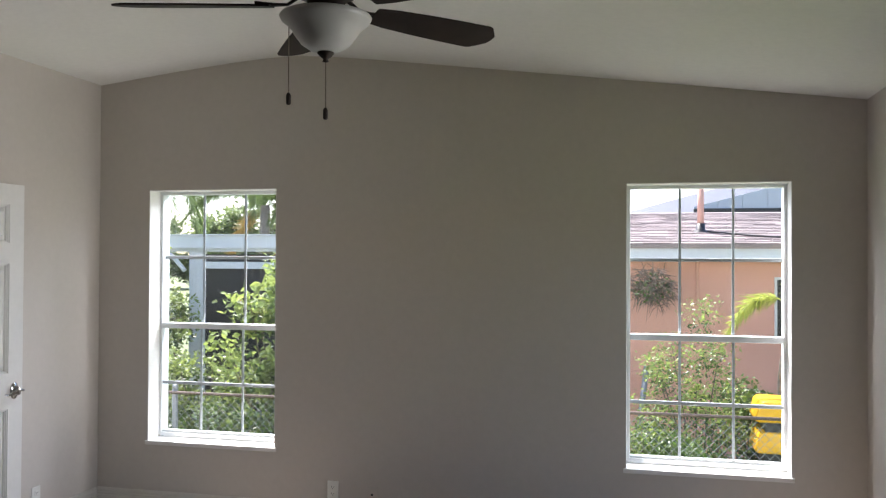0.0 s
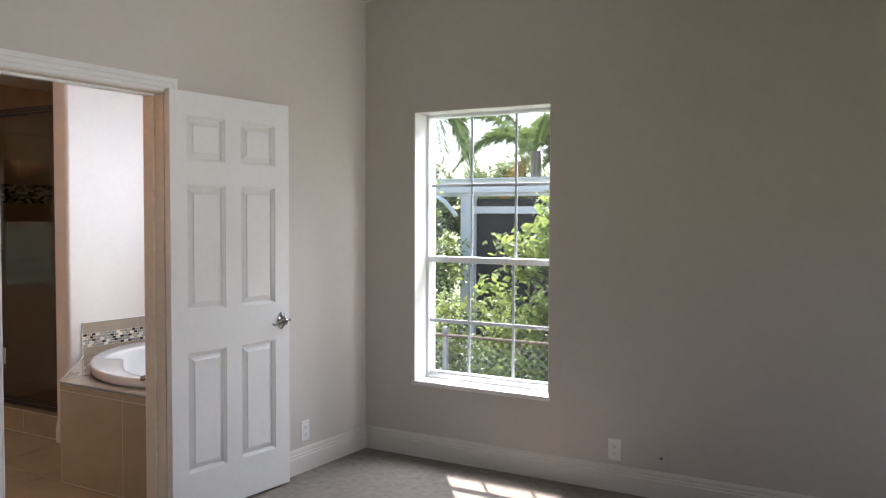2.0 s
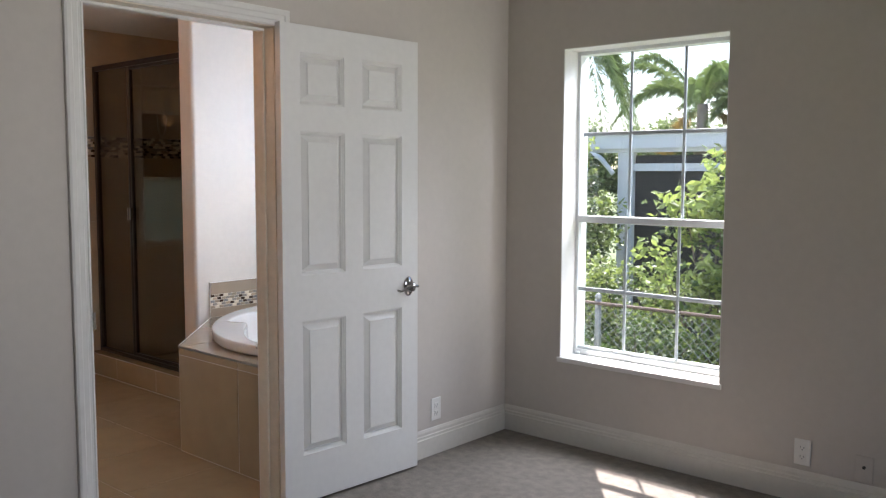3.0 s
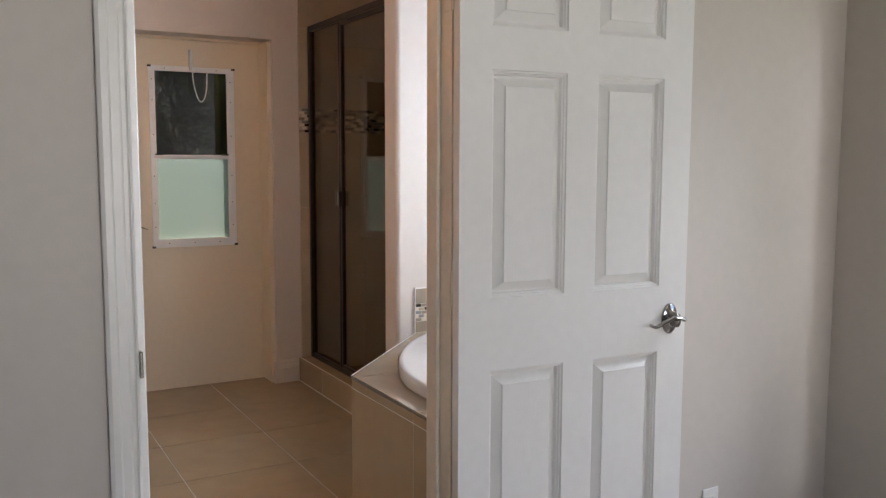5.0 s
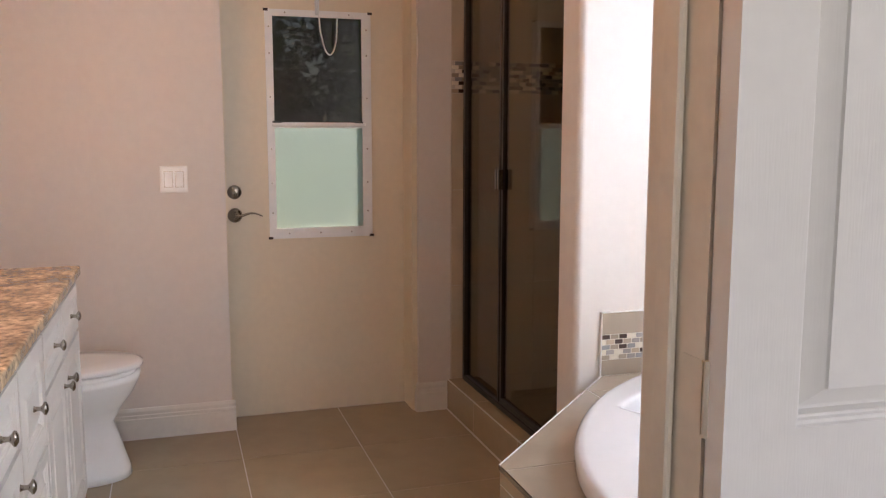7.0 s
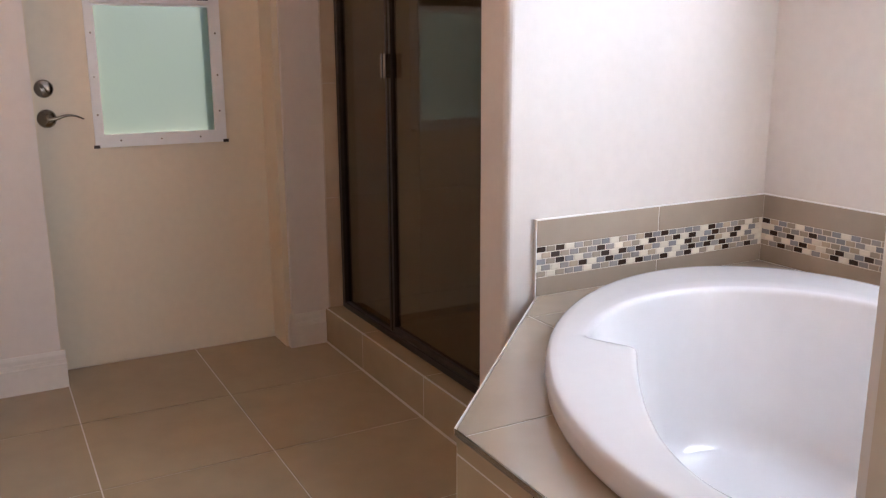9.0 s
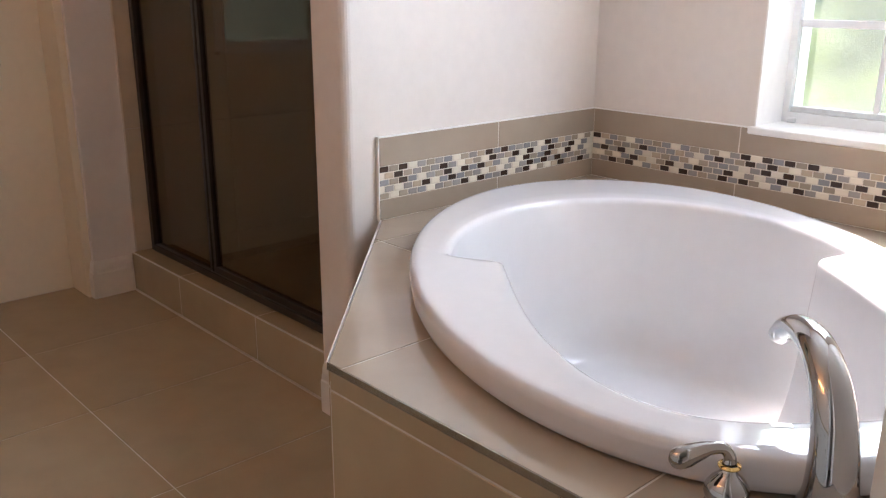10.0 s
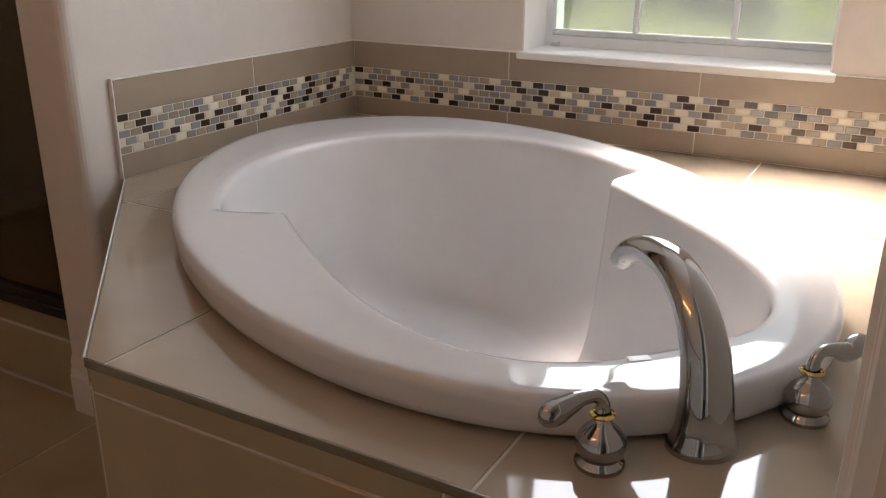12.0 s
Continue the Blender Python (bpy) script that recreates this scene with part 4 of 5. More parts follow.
part("pull_handle", merge(rbox(DIVX - 0.012, DIVX + 0.002, SYF - 0.040, SYF - 0.016, 1.115, 1.200, 0.003), rbox(DIVX + 0.004, DIVX + 0.024, SYF - 0.036, SYF - 0.012, 1.115, 1.200, 0.003)), CHROME, sd, "chrome pull handle", False)
curb = thing("shower_curb", "taupe tiled shower curb with light grout", "shower curb")
part("mortar_bed", boxes((BACK + 0.001, -5.19, 4.5365, 4.7035, 0.0, 0.1475)), GROUT, curb)
for a, b in ((BACK + 0.002, -6.093), (-6.093, -5.580), (-5.580, -5.191)):
    part("tile", rbox(a + G, b - G, 4.535, 4.5435, 0.003, 0.146, 0.0015, 1), TILE, curb)
    part("tile", rbox(a + G, b - G, 4.544, 4.704, 0.139, 0.149, 0.0015, 1), TILE, curb)
sw = tagged(new("shower_tiling"), "brown wall tiles inside the shower with a mosaic band", "wall tiles", kind="structure")
part("grout_bed", boxes((BACK, BACK + 0.006, 4.552, BY, 0, 2.44), (BACK + 0.006, -5.19, BY - 0.006, BY, 0, 2.44), (-5.196, -5.19, 4.66, BY - 0.006, 0, 2.44)), GROUT, sw)
for z0, z1 in ((0.002, 0.15), (0.15, 0.62), (0.62, 1.085), (1.085, 1.543), (1.692, 2.17), (2.17, 2.44)):
    for y0, y1 in ((4.552, 4.985), (4.985, BY - 0.012)):
        part("tile", boxes((BACK + 0.006, BACK + 0.014, y0 + 0.0015, y1 - 0.0015, z0 + 0.0015, z1 - 0.0015)), SHOWER_TILE, sw)
    for x0, x1 in ((BACK + 0.014, -5.98), (-5.98, -5.47), (-5.47, -5.204)):
        part("tile", boxes((x0 + 0.0015, x1 - 0.0015, BY - 0.014, BY - 0.006, z0 + 0.0015, z1 - 0.0015)), SHOWER_TILE, sw)
    for y0, y1 in ((4.66, 4.985), (4.985, BY - 0.014)):
        part("tile", boxes((-5.204, -5.196, y0 + 0.0015, y1 - 0.0015, z0 + 0.0015, z1 - 0.0015)), SHOWER_TILE, sw)
rng = random.Random(5)
bands = [([], []) for _ in MOSAIC]
for row in range(8):
    y = 4.554 + (0.017 if row % 2 else 0)
    while y < BY - 0.045:
        vs, fs = bands[rng.choice((0, 0, 0, 1, 1, 2, 3, 3, 4, 5))]
        k, z0, x = len(vs), 1.545 + row * 0.0184, BACK + 0.0135
        y1, z1 = y + 0.0323, z0 + 0.0164
        vs += [(x, y, z0), (x, y1, z0), (x, y1, z1), (x, y, z1), (x - 0.007, y, z0), (x - 0.007, y1, z0), (x - 0.007, y1, z1), (x - 0.007, y, z1)]
        fs += [tuple(k + i for i in f) for f in ((0, 1, 2, 3), (0, 4, 5, 1), (1, 5, 6, 2), (2, 6, 7, 3), (3, 7, 4, 0))]
        y += 0.0345
for row in range(8):
    x = BACK + 0.016 + (0.017 if row % 2 else 0)
    while x < -5.245:
        vs, fs = bands[rng.choice((0, 0, 0, 1, 1, 2, 3, 3, 4, 5))]
        k, z0, y = len(vs), 1.545 + row * 0.0184, BY - 0.0135
        x1, z1 = x + 0.0323, z0 + 0.0164
        vs += [(x, y, z0), (x1, y, z0), (x1, y, z1), (x, y, z1), (x, y + 0.007, z0), (x1, y + 0.007, z0), (x1, y + 0.007, z1), (x, y + 0.007, z1)]
        fs += [tuple(k + i for i in f) for f in ((0, 1, 2, 3), (0, 4, 5, 1), (1, 5, 6, 2), (2, 6, 7, 3), (3, 7, 4, 0))]
        x += 0.0345
for mat, (vs, fs) in zip(MOSAIC, bands):
    tagged(part("mosaic_band", (vs, fs), mat, sw), kind="stuff")
structure("shower_floor", boxes((BACK + 0.014, -5.204, 4.706, BY - 0.014, 0.0, 0.03)), SHOWER_TILE, "brown tiled shower floor", "shower floor")


# ---- vanity and toilet ----
van = thing("vanity_cabinet", "white painted vanity cabinet with dark knobs", "vanity")
VX0, VX1, VY, VZ = -5.685, -3.60, 2.935, 0.866
part("body", boxes((VX0, VX1, BS + 0.001, VY, 0.10, VZ)), CABINET, van)
part("toe_kick", boxes((VX0 + 0.01, VX1, BS + 0.001, VY - 0.06, 0.0, 0.10)), CABINET, van)


def front(kind, x0, x1, z0, z1, knob):
    inner = [(0.05, x1 - x0 - 0.05, 0.05, z1 - z0 - 0.05)] if z1 - z0 > 0.25 else [(0.03, x1 - x0 - 0.03, 0.03, z1 - z0 - 0.03)]
    d = part(kind, moved(panel_door(x1 - x0, z1 - z0, 0.018, inner, 0.55), Matrix.Translation((x1, VY + 0.019, z0)) @ Matrix.Rotation(math.pi, 4, "Z")), CABINET, van)
    part("knob", moved(lathe([(0.008, 0), (0.006, 0.004), (0.005, 0.014), (0.010, 0.019), (0.016, 0.023), (0.015, 0.027), (0.008, 0.031), (0, 0.032)], 18, False),
                       Matrix.Translation((knob[0], VY + 0.019, knob[1])) @ Matrix.Rotation(-math.pi / 2, 4, "X")), NICKEL, d, "dark nickel knob", True)


x = VX0 + 0.012
for k, wd in enumerate((0.40, 0.40, 0.36, 0.40, 0.40)):
    if k == 2:
        for z0, z1 in ((0.115, 0.33), (0.345, 0.56), (0.575, 0.845)):
            front("drawer", x, x + wd - 0.01, z0, z1, (x + wd / 2, (z0 + z1) / 2))
    else:
        front("drawer", x, x + wd - 0.01, 0.695, 0.845, (x + wd / 2, 0.77))
        front("door", x, x + wd - 0.01, 0.115, 0.68, (x + (wd - 0.05 if k % 2 == 0 else 0.04), 0.61))
    x += wd + 0.003
ct = rbox(VX0 - 0.02, BX - 0.002, BS + 0.001, VY + 0.032, VZ + 0.0005, VZ + 0.034, 0.006, 3)
tagged(part("countertop", ct, GRANITE), "speckled gold granite countertop on the vanity", "countertop")

# unseen light bar, added as the source of the bathroom's warm light
vl = thing("vanity_light", "unseen wall light bar with four warm glowing bulbs over the vanity", "wall light")
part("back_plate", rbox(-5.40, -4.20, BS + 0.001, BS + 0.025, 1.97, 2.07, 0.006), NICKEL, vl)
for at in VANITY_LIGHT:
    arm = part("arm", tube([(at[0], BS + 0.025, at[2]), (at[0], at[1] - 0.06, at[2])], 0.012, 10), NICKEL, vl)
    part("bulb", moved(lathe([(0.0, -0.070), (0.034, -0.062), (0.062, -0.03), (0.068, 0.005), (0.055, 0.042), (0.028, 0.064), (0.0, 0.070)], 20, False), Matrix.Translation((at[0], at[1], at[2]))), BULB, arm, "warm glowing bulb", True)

TX = -6.105
wc = thing("toilet", "white porcelain toilet with its lid closed", "toilet", (TX, BS, 0))


def bowl_ring(z, half, y0, y1, n=40, sharp=2.2):
    cy, ry = (y0 + y1) / 2, (y1 - y0) / 2
    out = []
    for i in range(n):
        t = 2 * math.pi * i / n
        c, s = math.cos(t), math.sin(t)
        out.append((half * math.copysign(abs(c) ** (2 / sharp), c), cy + ry * math.copysign(abs(s) ** (2 / sharp), s), z))
    return out


def skin(rings, cap=True):
    bm = bmesh.new()
    rr = [[bm.verts.new(p) for p in r] for r in rings]
    for a, b in zip(rr, rr[1:]):
        for i in range(len(a)):
            j = (i + 1) % len(a)
            bm.faces.new((a[i], a[j], b[j], b[i]))
    if cap:
        bm.faces.new(rr[0]), bm.faces.new(rr[-1])
    return bm


part("bowl", skin([bowl_ring(0.0, 0.145, 0.12, 0.680, sharp=2.6), bowl_ring(0.03, 0.138, 0.12, 0.675, sharp=2.6), bowl_ring(0.15, 0.112, 0.12, 0.640), bowl_ring(0.22, 0.105, 0.14, 0.62), bowl_ring(0.28, 0.135, 0.16, 0.655),
                   bowl_ring(0.34, 0.165, 0.18, 0.70), bowl_ring(0.39, 0.18, 0.20, 0.725), bowl_ring(0.415, 0.18, 0.20, 0.728)]), PORCELAIN, wc, "", True)
part("seat", skin([bowl_ring(0.4155, 0.168, 0.225, 0.712), bowl_ring(0.418, 0.170, 0.223, 0.714), bowl_ring(0.429, 0.170, 0.223, 0.714), bowl_ring(0.431, 0.168, 0.225, 0.712)]), PORCELAIN, wc, "", True)
for bx, by in ((-0.11, 0.33), (0.11, 0.33), (-0.08, 0.62), (0.08, 0.62)):
    part("bumper", boxes((bx - 0.01, bx + 0.01, by - 0.012, by + 0.012, 0.4312, 0.4392)), PLATE, wc, "rubber bumper")
part("lid", skin([bowl_ring(0.4394, 0.180, 0.212, 0.730), bowl_ring(0.443, 0.188, 0.208, 0.740), bowl_ring(0.455, 0.187, 0.208, 0.739), bowl_ring(0.463, 0.170, 0.222, 0.720), bowl_ring(0.467, 0.10, 0.29, 0.62)]), PORCELAIN, wc, "", True)
part("tank", rbox(-0.19, 0.19, 0.012, 0.20, 0.40, 0.74, 0.02, 3), PORCELAIN, wc, "", True)
part("tank_lid", rbox(-0.20, 0.20, 0.004, 0.21, 0.741, 0.775, 0.01, 3), PORCELAIN, wc, "", True)

# bathroom floor tiles
fx = [-6.70, -6.097, -5.592, -5.087, -4.582, -4.077, -3.572, BX + 0.058]
fy = [BS, 2.505, 3.010, 3.515, 4.020, 4.530]
for x0, x1 in zip(fx, fx[1:]):
    for y0, y1 in zip(fy, fy[1:]):
        a0 = max(x0, BACK if not (y0 > 3.4 and y1 < 4.6) else -6.66) + 0.0022
        b1 = y1
        if x1 - 0.0022 > a0:
            part("tile", boxes((a0, x1 - 0.0022, y0 + 0.0022, b1 - 0.0022, -0.0014, 0.0)), TILE, bath_floor)

# ---- outdoors ----
GZ = -0.75
# dark green that puts the shade inside the shrubs into leaf colour
LEAF_SHADE = leaf_material("shaded_green_leaf", (0.045, 0.085, 0.018), 0.2)


def scatter_leaves(rng, centres, radius, count, size, squash=0.8):
    """Many small folded leaves in clumps round the given centres."""
    c = np.array(centres)[rng.integers(0, len(centres), count)]
    d = rng.normal(size=(count, 3))
    d /= np.linalg.norm(d, axis=1)[:, None]
    p = c + d * (rng.random(count) ** 0.45)[:, None] * radius * np.array((1, 1, squash))
    ax = rng.normal(size=(count, 3))
    ax[:, 2] *= 0.6
    ax /= np.linalg.norm(ax, axis=1)[:, None]
    b = np.cross(ax, rng.normal(size=(count, 3)))
    b /= np.linalg.norm(b, axis=1)[:, None]
    s = (size * (0.6 + 0.8 * rng.random(count)))[:, None]
    nrm = np.cross(ax, b)
    v = np.stack([p, p + ax * s * 0.5 + b * s * 0.28 + nrm * s * 0.08, p + ax * s, p + ax * s * 0.5 - b * s * 0.28 + nrm * s * 0.08], 1).reshape(-1, 3)
    i = np.arange(count) * 4
    f = np.concatenate([np.stack([i, i + 1, i + 2], 1), np.stack([i, i + 2, i + 3], 1)])
    return v.tolist(), f.tolist()


def shrub(at, height, spread, clumps, leaves, size, mat, seed, label, group="shrubs along the fence", inner=0.5):
    rng = np.random.default_rng(seed)
    t = thing("shrub", label, "shrub", at, group)
    cs = []
    stems = []
    for k in range(clumps):
        a, r = rng.random() * 6.283, spread * rng.random() ** 0.6
        z = height * (0.12 + 0.82 * rng.random() * (1 - 0.35 * r / spread))
        cs.append((r * math.cos(a), r * math.sin(a) * 0.7, z))
        if k % 3 == 0:
            stems.append(tube([(0.1 * math.cos(a) * rng.random(), 0.08 * math.sin(a), 0), (cs[-1][0] * 0.5, cs[-1][1] * 0.5, z * 0.55), cs[-1]], [0.012, 0.009, 0.004], 5))
    part("stems", merge(*stems), TWIG, t)
    tagged(part("leaves", scatter_leaves(rng, cs, 0.17 + (0.07 if spread < 1.5 else 0.3) * spread, int(leaves * 0.62), size), mat, t), kind="stuff")
    # darker leaves within the clumps, coloured as the shrub's inner shade
    tagged(part("inner_leaves", scatter_leaves(rng, [(x * 0.85, y * 0.85 + 0.05, z * 0.92) for x, y, z in cs], 0.15 + 0.06 * spread, int(leaves * inner), size), LEAF_SHADE, t), kind="stuff")
    return t


def frond(rng, base, yaw, length, rise, droop, pairs, leaf, width=0.03, plume=False):
    """One palm frond: vertices and faces of its rib and leaflets."""
    d, s = Vector((math.cos(yaw), math.sin(yaw), 0)), Vector((-math.sin(yaw), math.cos(yaw), 0))
    pts = [Vector(base) + d * length * u + Vector((0, 0, rise * u - droop * u * u)) for u in (i / 24 for i in range(25))]
    v, f = [], []
    for i in range(24):
        k = len(v)
        w = 0.018 * (1 - i / 26)
        for p, ww in ((pts[i], w), (pts[i + 1], w)):
            v += [tuple(p - s * ww), tuple(p + s * ww), tuple(p + Vector((0, 0, ww)))]
        f += [(k, k + 1, k + 4, k + 3), (k + 1, k + 2, k + 5, k + 4), (k + 2, k, k + 3, k + 5)]
    for i in range(pairs):
        u = 0.12 + 0.88 * i / pairs
        j = min(23, int(u * 24))
        p, tan = pts[j].lerp(pts[j + 1], u * 24 - j), (pts[j + 1] - pts[j]).normalized()
        n = leaf * (0.45 + 0.75 * math.sin(math.pi * min(1, u * 0.9 + 0.08)))
        for sg in (-1, 1, -1, 1)[:4 if plume else 2]:
            lift = (-0.2 + 1.5 * (rng.random() - 0.5)) if plume else (-0.45 + 0.8 * (rng.random() - 0.3))
            way = (s * sg * (0.35 + 0.5 * rng.random()) + tan * (0.45 + 0.35 * rng.random()) + Vector((0, 0, lift))).normalized()
            side = way.cross(Vector((0, 0, 1))).normalized() * width * 0.5
            k = len(v)
            v += [tuple(p), tuple(p + way * n * 0.4 + side), tuple(p + way * n + Vector((0, 0, -0.18 * n))), tuple(p + way * n * 0.4 - side)]
            f += [(k, k + 1, k + 2), (k, k + 2, k + 3)]
    return v, f


def palm(at, trunk, radius, fronds, length, leaf, mat, seed, label, dry=0, width=0.03, sag=1.0, plume=False):
    rng = random.Random(seed)
    t = thing("palm_tree", label, "palm tree", at)
    n = 12
    part("trunk", tube([(0.04 * math.sin(i * 0.7), 0, trunk * i / n) for i in range(n + 1)], [radius * (1.25 - 0.4 * i / n + 0.05 * (i % 2)) for i in range(n + 1)], 12), BARK, t, "", True)
    for k in range(fronds):
        hang = k < dry
        v, f = frond(rng, (0, 0, trunk - 0.05), 6.283 * (k * 0.382 + 0.05 * rng.random()), length * (0.8 + 0.3 * rng.random()), -0.2 if hang else length * (0.5 + (1.15 if plume else 0.75) * rng.random()),
                     length * (0.9 if hang else (0.85 + 0.5 * rng.random()) * sag), int(75 * length) if plume else 38, leaf, width, plume)
        part("frond", (v, f), LEAF_DRY if hang else mat, t, "dry hanging frond" if hang else "")
    return t


structure("ground", boxes((-500, 500, -400, 700, GZ - 0.3, GZ)), LAWN, "green lawn outside", "lawn")
structure("foundation", boxes((-6.72, -3.64, BS - 0.12, 5.68, GZ, -0.121), (-3.64, EX + 0.15, SY - 0.15, 5.68, GZ, -0.121)), FASCIA, "plain skirting wall under the house", "foundation")

# chain link fence
fence = thing("chain_link_fence", "galvanised chain link fence with a top rail", "fence")
FY_, FT = 8.10, 0.315
part("top_rail", tube([(-7.5, FY_, FT), (2.6, FY_, FT)], 0.015, 10), RUSTY, fence, "rusty top rail", True)
for px in (-6.9, -4.43, -1.95, 0.5 + 1.45):
    p = part("post", tube([(px, FY_ + 0.03, GZ), (px, FY_ + 0.03, FT + 0.05)], 0.028, 12), GALV, fence, "", True)
    part("post_cap", moved(lathe([(0.031, 0), (0.031, 0.02), (0.018, 0.04), (0, 0.045)], 14, False), Matrix.Translation((px, FY_ + 0.03, FT + 0.04))), GALV, p, "", True)
wv, wf = [], []
HGT = FT - 0.03 - (GZ + 0.03)
for sg in (-1, 1):
    for x0 in np.arange(-8.6, 3.7, 0.082):
        a, b = Vector((x0, FY_ - 0.012 + 0.003 * sg, GZ + 0.03)), Vector((x0 + sg * HGT, FY_ - 0.012 + 0.003 * sg, FT - 0.03))
        if max(a.x, b.x) > 2.6 or min(a.x, b.x) < -7.5:
            continue
        k, r = len(wv), 0.0015
        for p in (a, b):
            wv += [tuple(p + Vector((r * sg, 0, -r))), tuple(p + Vector((-r * sg, 0, r))), tuple(p + Vector((0, -r * 1.4, 0)))]
        wf += [(k, k + 1, k + 4, k + 3), (k + 1, k + 2, k + 5, k + 4), (k + 2, k, k + 3, k + 5)]
tagged(part("wire_mesh", (wv, wf), GALV, fence), kind="stuff")

# pink house across the yard
house = thing("pink_house", "pink stucco house with a shingle roof and white fascia", "house", (0.6, 12.5, GZ))
hb = pierced("y", -1.2, 0.2, -2.6, 4.4, 0, 2.42, [(1.05, 1.75, 1.46, 2.17)])
part("wall", hb, STUCCO, house)
part("wall", boxes((-2.6, -2.4, -1.0, 3.0, 0, 2.42)), STUCCO, house)
hw = part("window", boxes((1.05, 1.75, -1.12, -1.08, 1.46, 2.17)), BLACK, house, "dark window pane")
part("window_frame", boxes((1.02, 1.05, -1.22, -1.10, 1.43, 2.20), (1.75, 1.78, -1.22, -1.10, 1.43, 2.20), (1.05, 1.75, -1.22, -1.10, 2.17, 2.20), (1.05, 1.75, -1.22, -1.10, 1.43, 1.46)), FASCIA, hw)
part("fascia", boxes((-3.0, 4.8, -1.52, -1.49, 2.41, 2.575)), FASCIA, house, "white painted fascia board")
part("soffit", boxes((-3.0, 4.8, -1.49, -1.2, 2.415, 2.43)), FASCIA, house)
roof = part("roof", moved(boxes((-3.05, 4.85, 0, 3.3, -0.05, 0.0)), Matrix.Translation((0, -1.56, 2.585)) @ Matrix.Rotation(math.atan(0.17), 4, "X")), SHINGLE, house, "weathered brown pink shingles")
sv, sf = [], []
rng = random.Random(9)
cs_, sn_ = math.cos(math.atan(0.17)), math.sin(math.atan(0.17))
for row in range(22):
    x = -3.05 + (0.15 if row % 2 else 0) - 0.1 * rng.random()
    while x < 4.8:
        w = 0.30 * (0.8 + 0.4 * rng.random())
        k, u0, u1, h = len(sv), row * 0.145 + 0.004, row * 0.145 + 0.16, 0.012 + 0.006 * rng.random()
        for xx in (x + 0.004, x + w - 0.004):
            for u, hh in ((u0, h), (u1, 0.004), (u0, 0.0)):
                sv.append((xx, -1.56 + u * cs_ - hh * sn_, 2.585 + u * sn_ + hh * cs_))
        sf += [(k, k + 3, k + 4, k + 1), (k, k + 2, k + 5, k + 3)]
        x += w
tagged(part("shingles", (sv, sf), SHINGLE, roof), kind="stuff")
vent = part("vent_pipe", tube([(0.22, -0.50, 2.74), (0.22, -0.50, 3.42)], 0.042, 14), STUCCO, roof, "pink painted vent pipe", True)
part("pipe_boot", moved(lathe([(0.13, 0), (0.12, 0.03), (0.06, 0.06), (0.055, 0.14), (0.0, 0.14)], 18, False), Matrix.Translation((0.22, -0.50, 2.735))), BLACK, vent, "dark roof flashing", True)
part("conduit", tube([(0.13, -1.22, 2.41), (0.13, -1.22, 1.85)], 0.016, 8), STUCCO, house)
part("roof_cable", tube(smooth_path([(0.30, -0.62, 2.77), (0.55, -0.85, 2.735), (0.95, -1.10, 2.69), (1.6, -1.20, 2.675)], 5), 0.012, 6), BLACK, roof, "thin black cable")
part("ledge", boxes((-2.6, 0.1, -1.23, -1.201, 0.98, 1.03)), STUCCO, house)

barn = thing("grey_roof_house", "low house with a pale grey metal roof and white fascia", "house", (1.5, 17.0, GZ))
part("wall", boxes((-1.0, 4.0, 0.3, 3.0, 0, 3.25)), FASCIA, barn)
rb = bmesh.new()
hip = [rb.verts.new(p) for p in ((-1.9, -0.4, 3.22), (5.4, -0.4, 3.22), (5.4, 3.4, 4.42), (1.7, 3.4, 4.42), (-1.9, -0.4, 3.12), (5.4, -0.4, 3.12), (5.4, 3.4, 4.32), (1.7, 3.4, 4.32))]
for q in ((0, 1, 2, 3), (4, 5, 6, 7), (0, 1, 5, 4), (1, 2, 6, 5), (2, 3, 7, 6), (3, 0, 4, 7)):
    rb.faces.new([hip[i] for i in q])
broof = part("roof", rb, METAL_ROOF, barn)
# solid black box in place of the shadow below the siding
part("shadow_gap", boxes((-0.50, 5.0, -0.62, -0.45, 3.19, 3.33)), BLACK, barn, "black strip drawn as the shadow under the siding")
for k in range(13):
    x0 = -0.50 + k * 0.42
    pb = boxes((x0, x0 + 0.412, -0.60, -0.47, 3.33, 3.36 + 0.108 * k))
    for v in pb.verts:
        if v.co.z > 3.34 and v.co.x > x0 + 0.1:
            v.co.z += 0.106
    part("siding_panel", pb, SIDING, barn)

# white patio with dark screens, seen from the other window
patio = thing("screened_patio", "white screened patio with dark insect screens", "patio", (-6.0, 12.0, GZ))
part("fascia", boxes((-2.0, 4.2, -0.06, -0.03, 2.54, 2.725)), FASCIA, patio)
part("beam", boxes((-2.0, 4.2, 0.0, 0.12, 2.49, 2.70)), FASCIA, patio)
part("roof", boxes((-2.05, 4.25, -0.10, 4.0, 2.727, 2.745)), FASCIA, patio)
part("post", boxes((-0.495, -0.27, 0.02, 0.14, 0.0, 2.488)), FASCIA, patio)
for x in (1.15, 2.6, 4.0):
    part("post", boxes((x - 0.06, x + 0.06, 0.03, 0.13, 0.0, 2.488)), FASCIA, patio)
part("header", boxes((-0.27, 4.06, 0.04, 0.12, 2.24, 2.34)), FASCIA, patio)
for a, b in ((-0.27, 1.09), (1.21, 2.54), (2.66, 3.94)):
    part("screen", boxes((a, b, 0.10, 0.115, 0.0, 2.238)), SCREEN, patio, "black insect screen")
    part("clerestory", boxes((a, b, 0.10, 0.115, 2.342, 2.45)), SCREEN, patio)
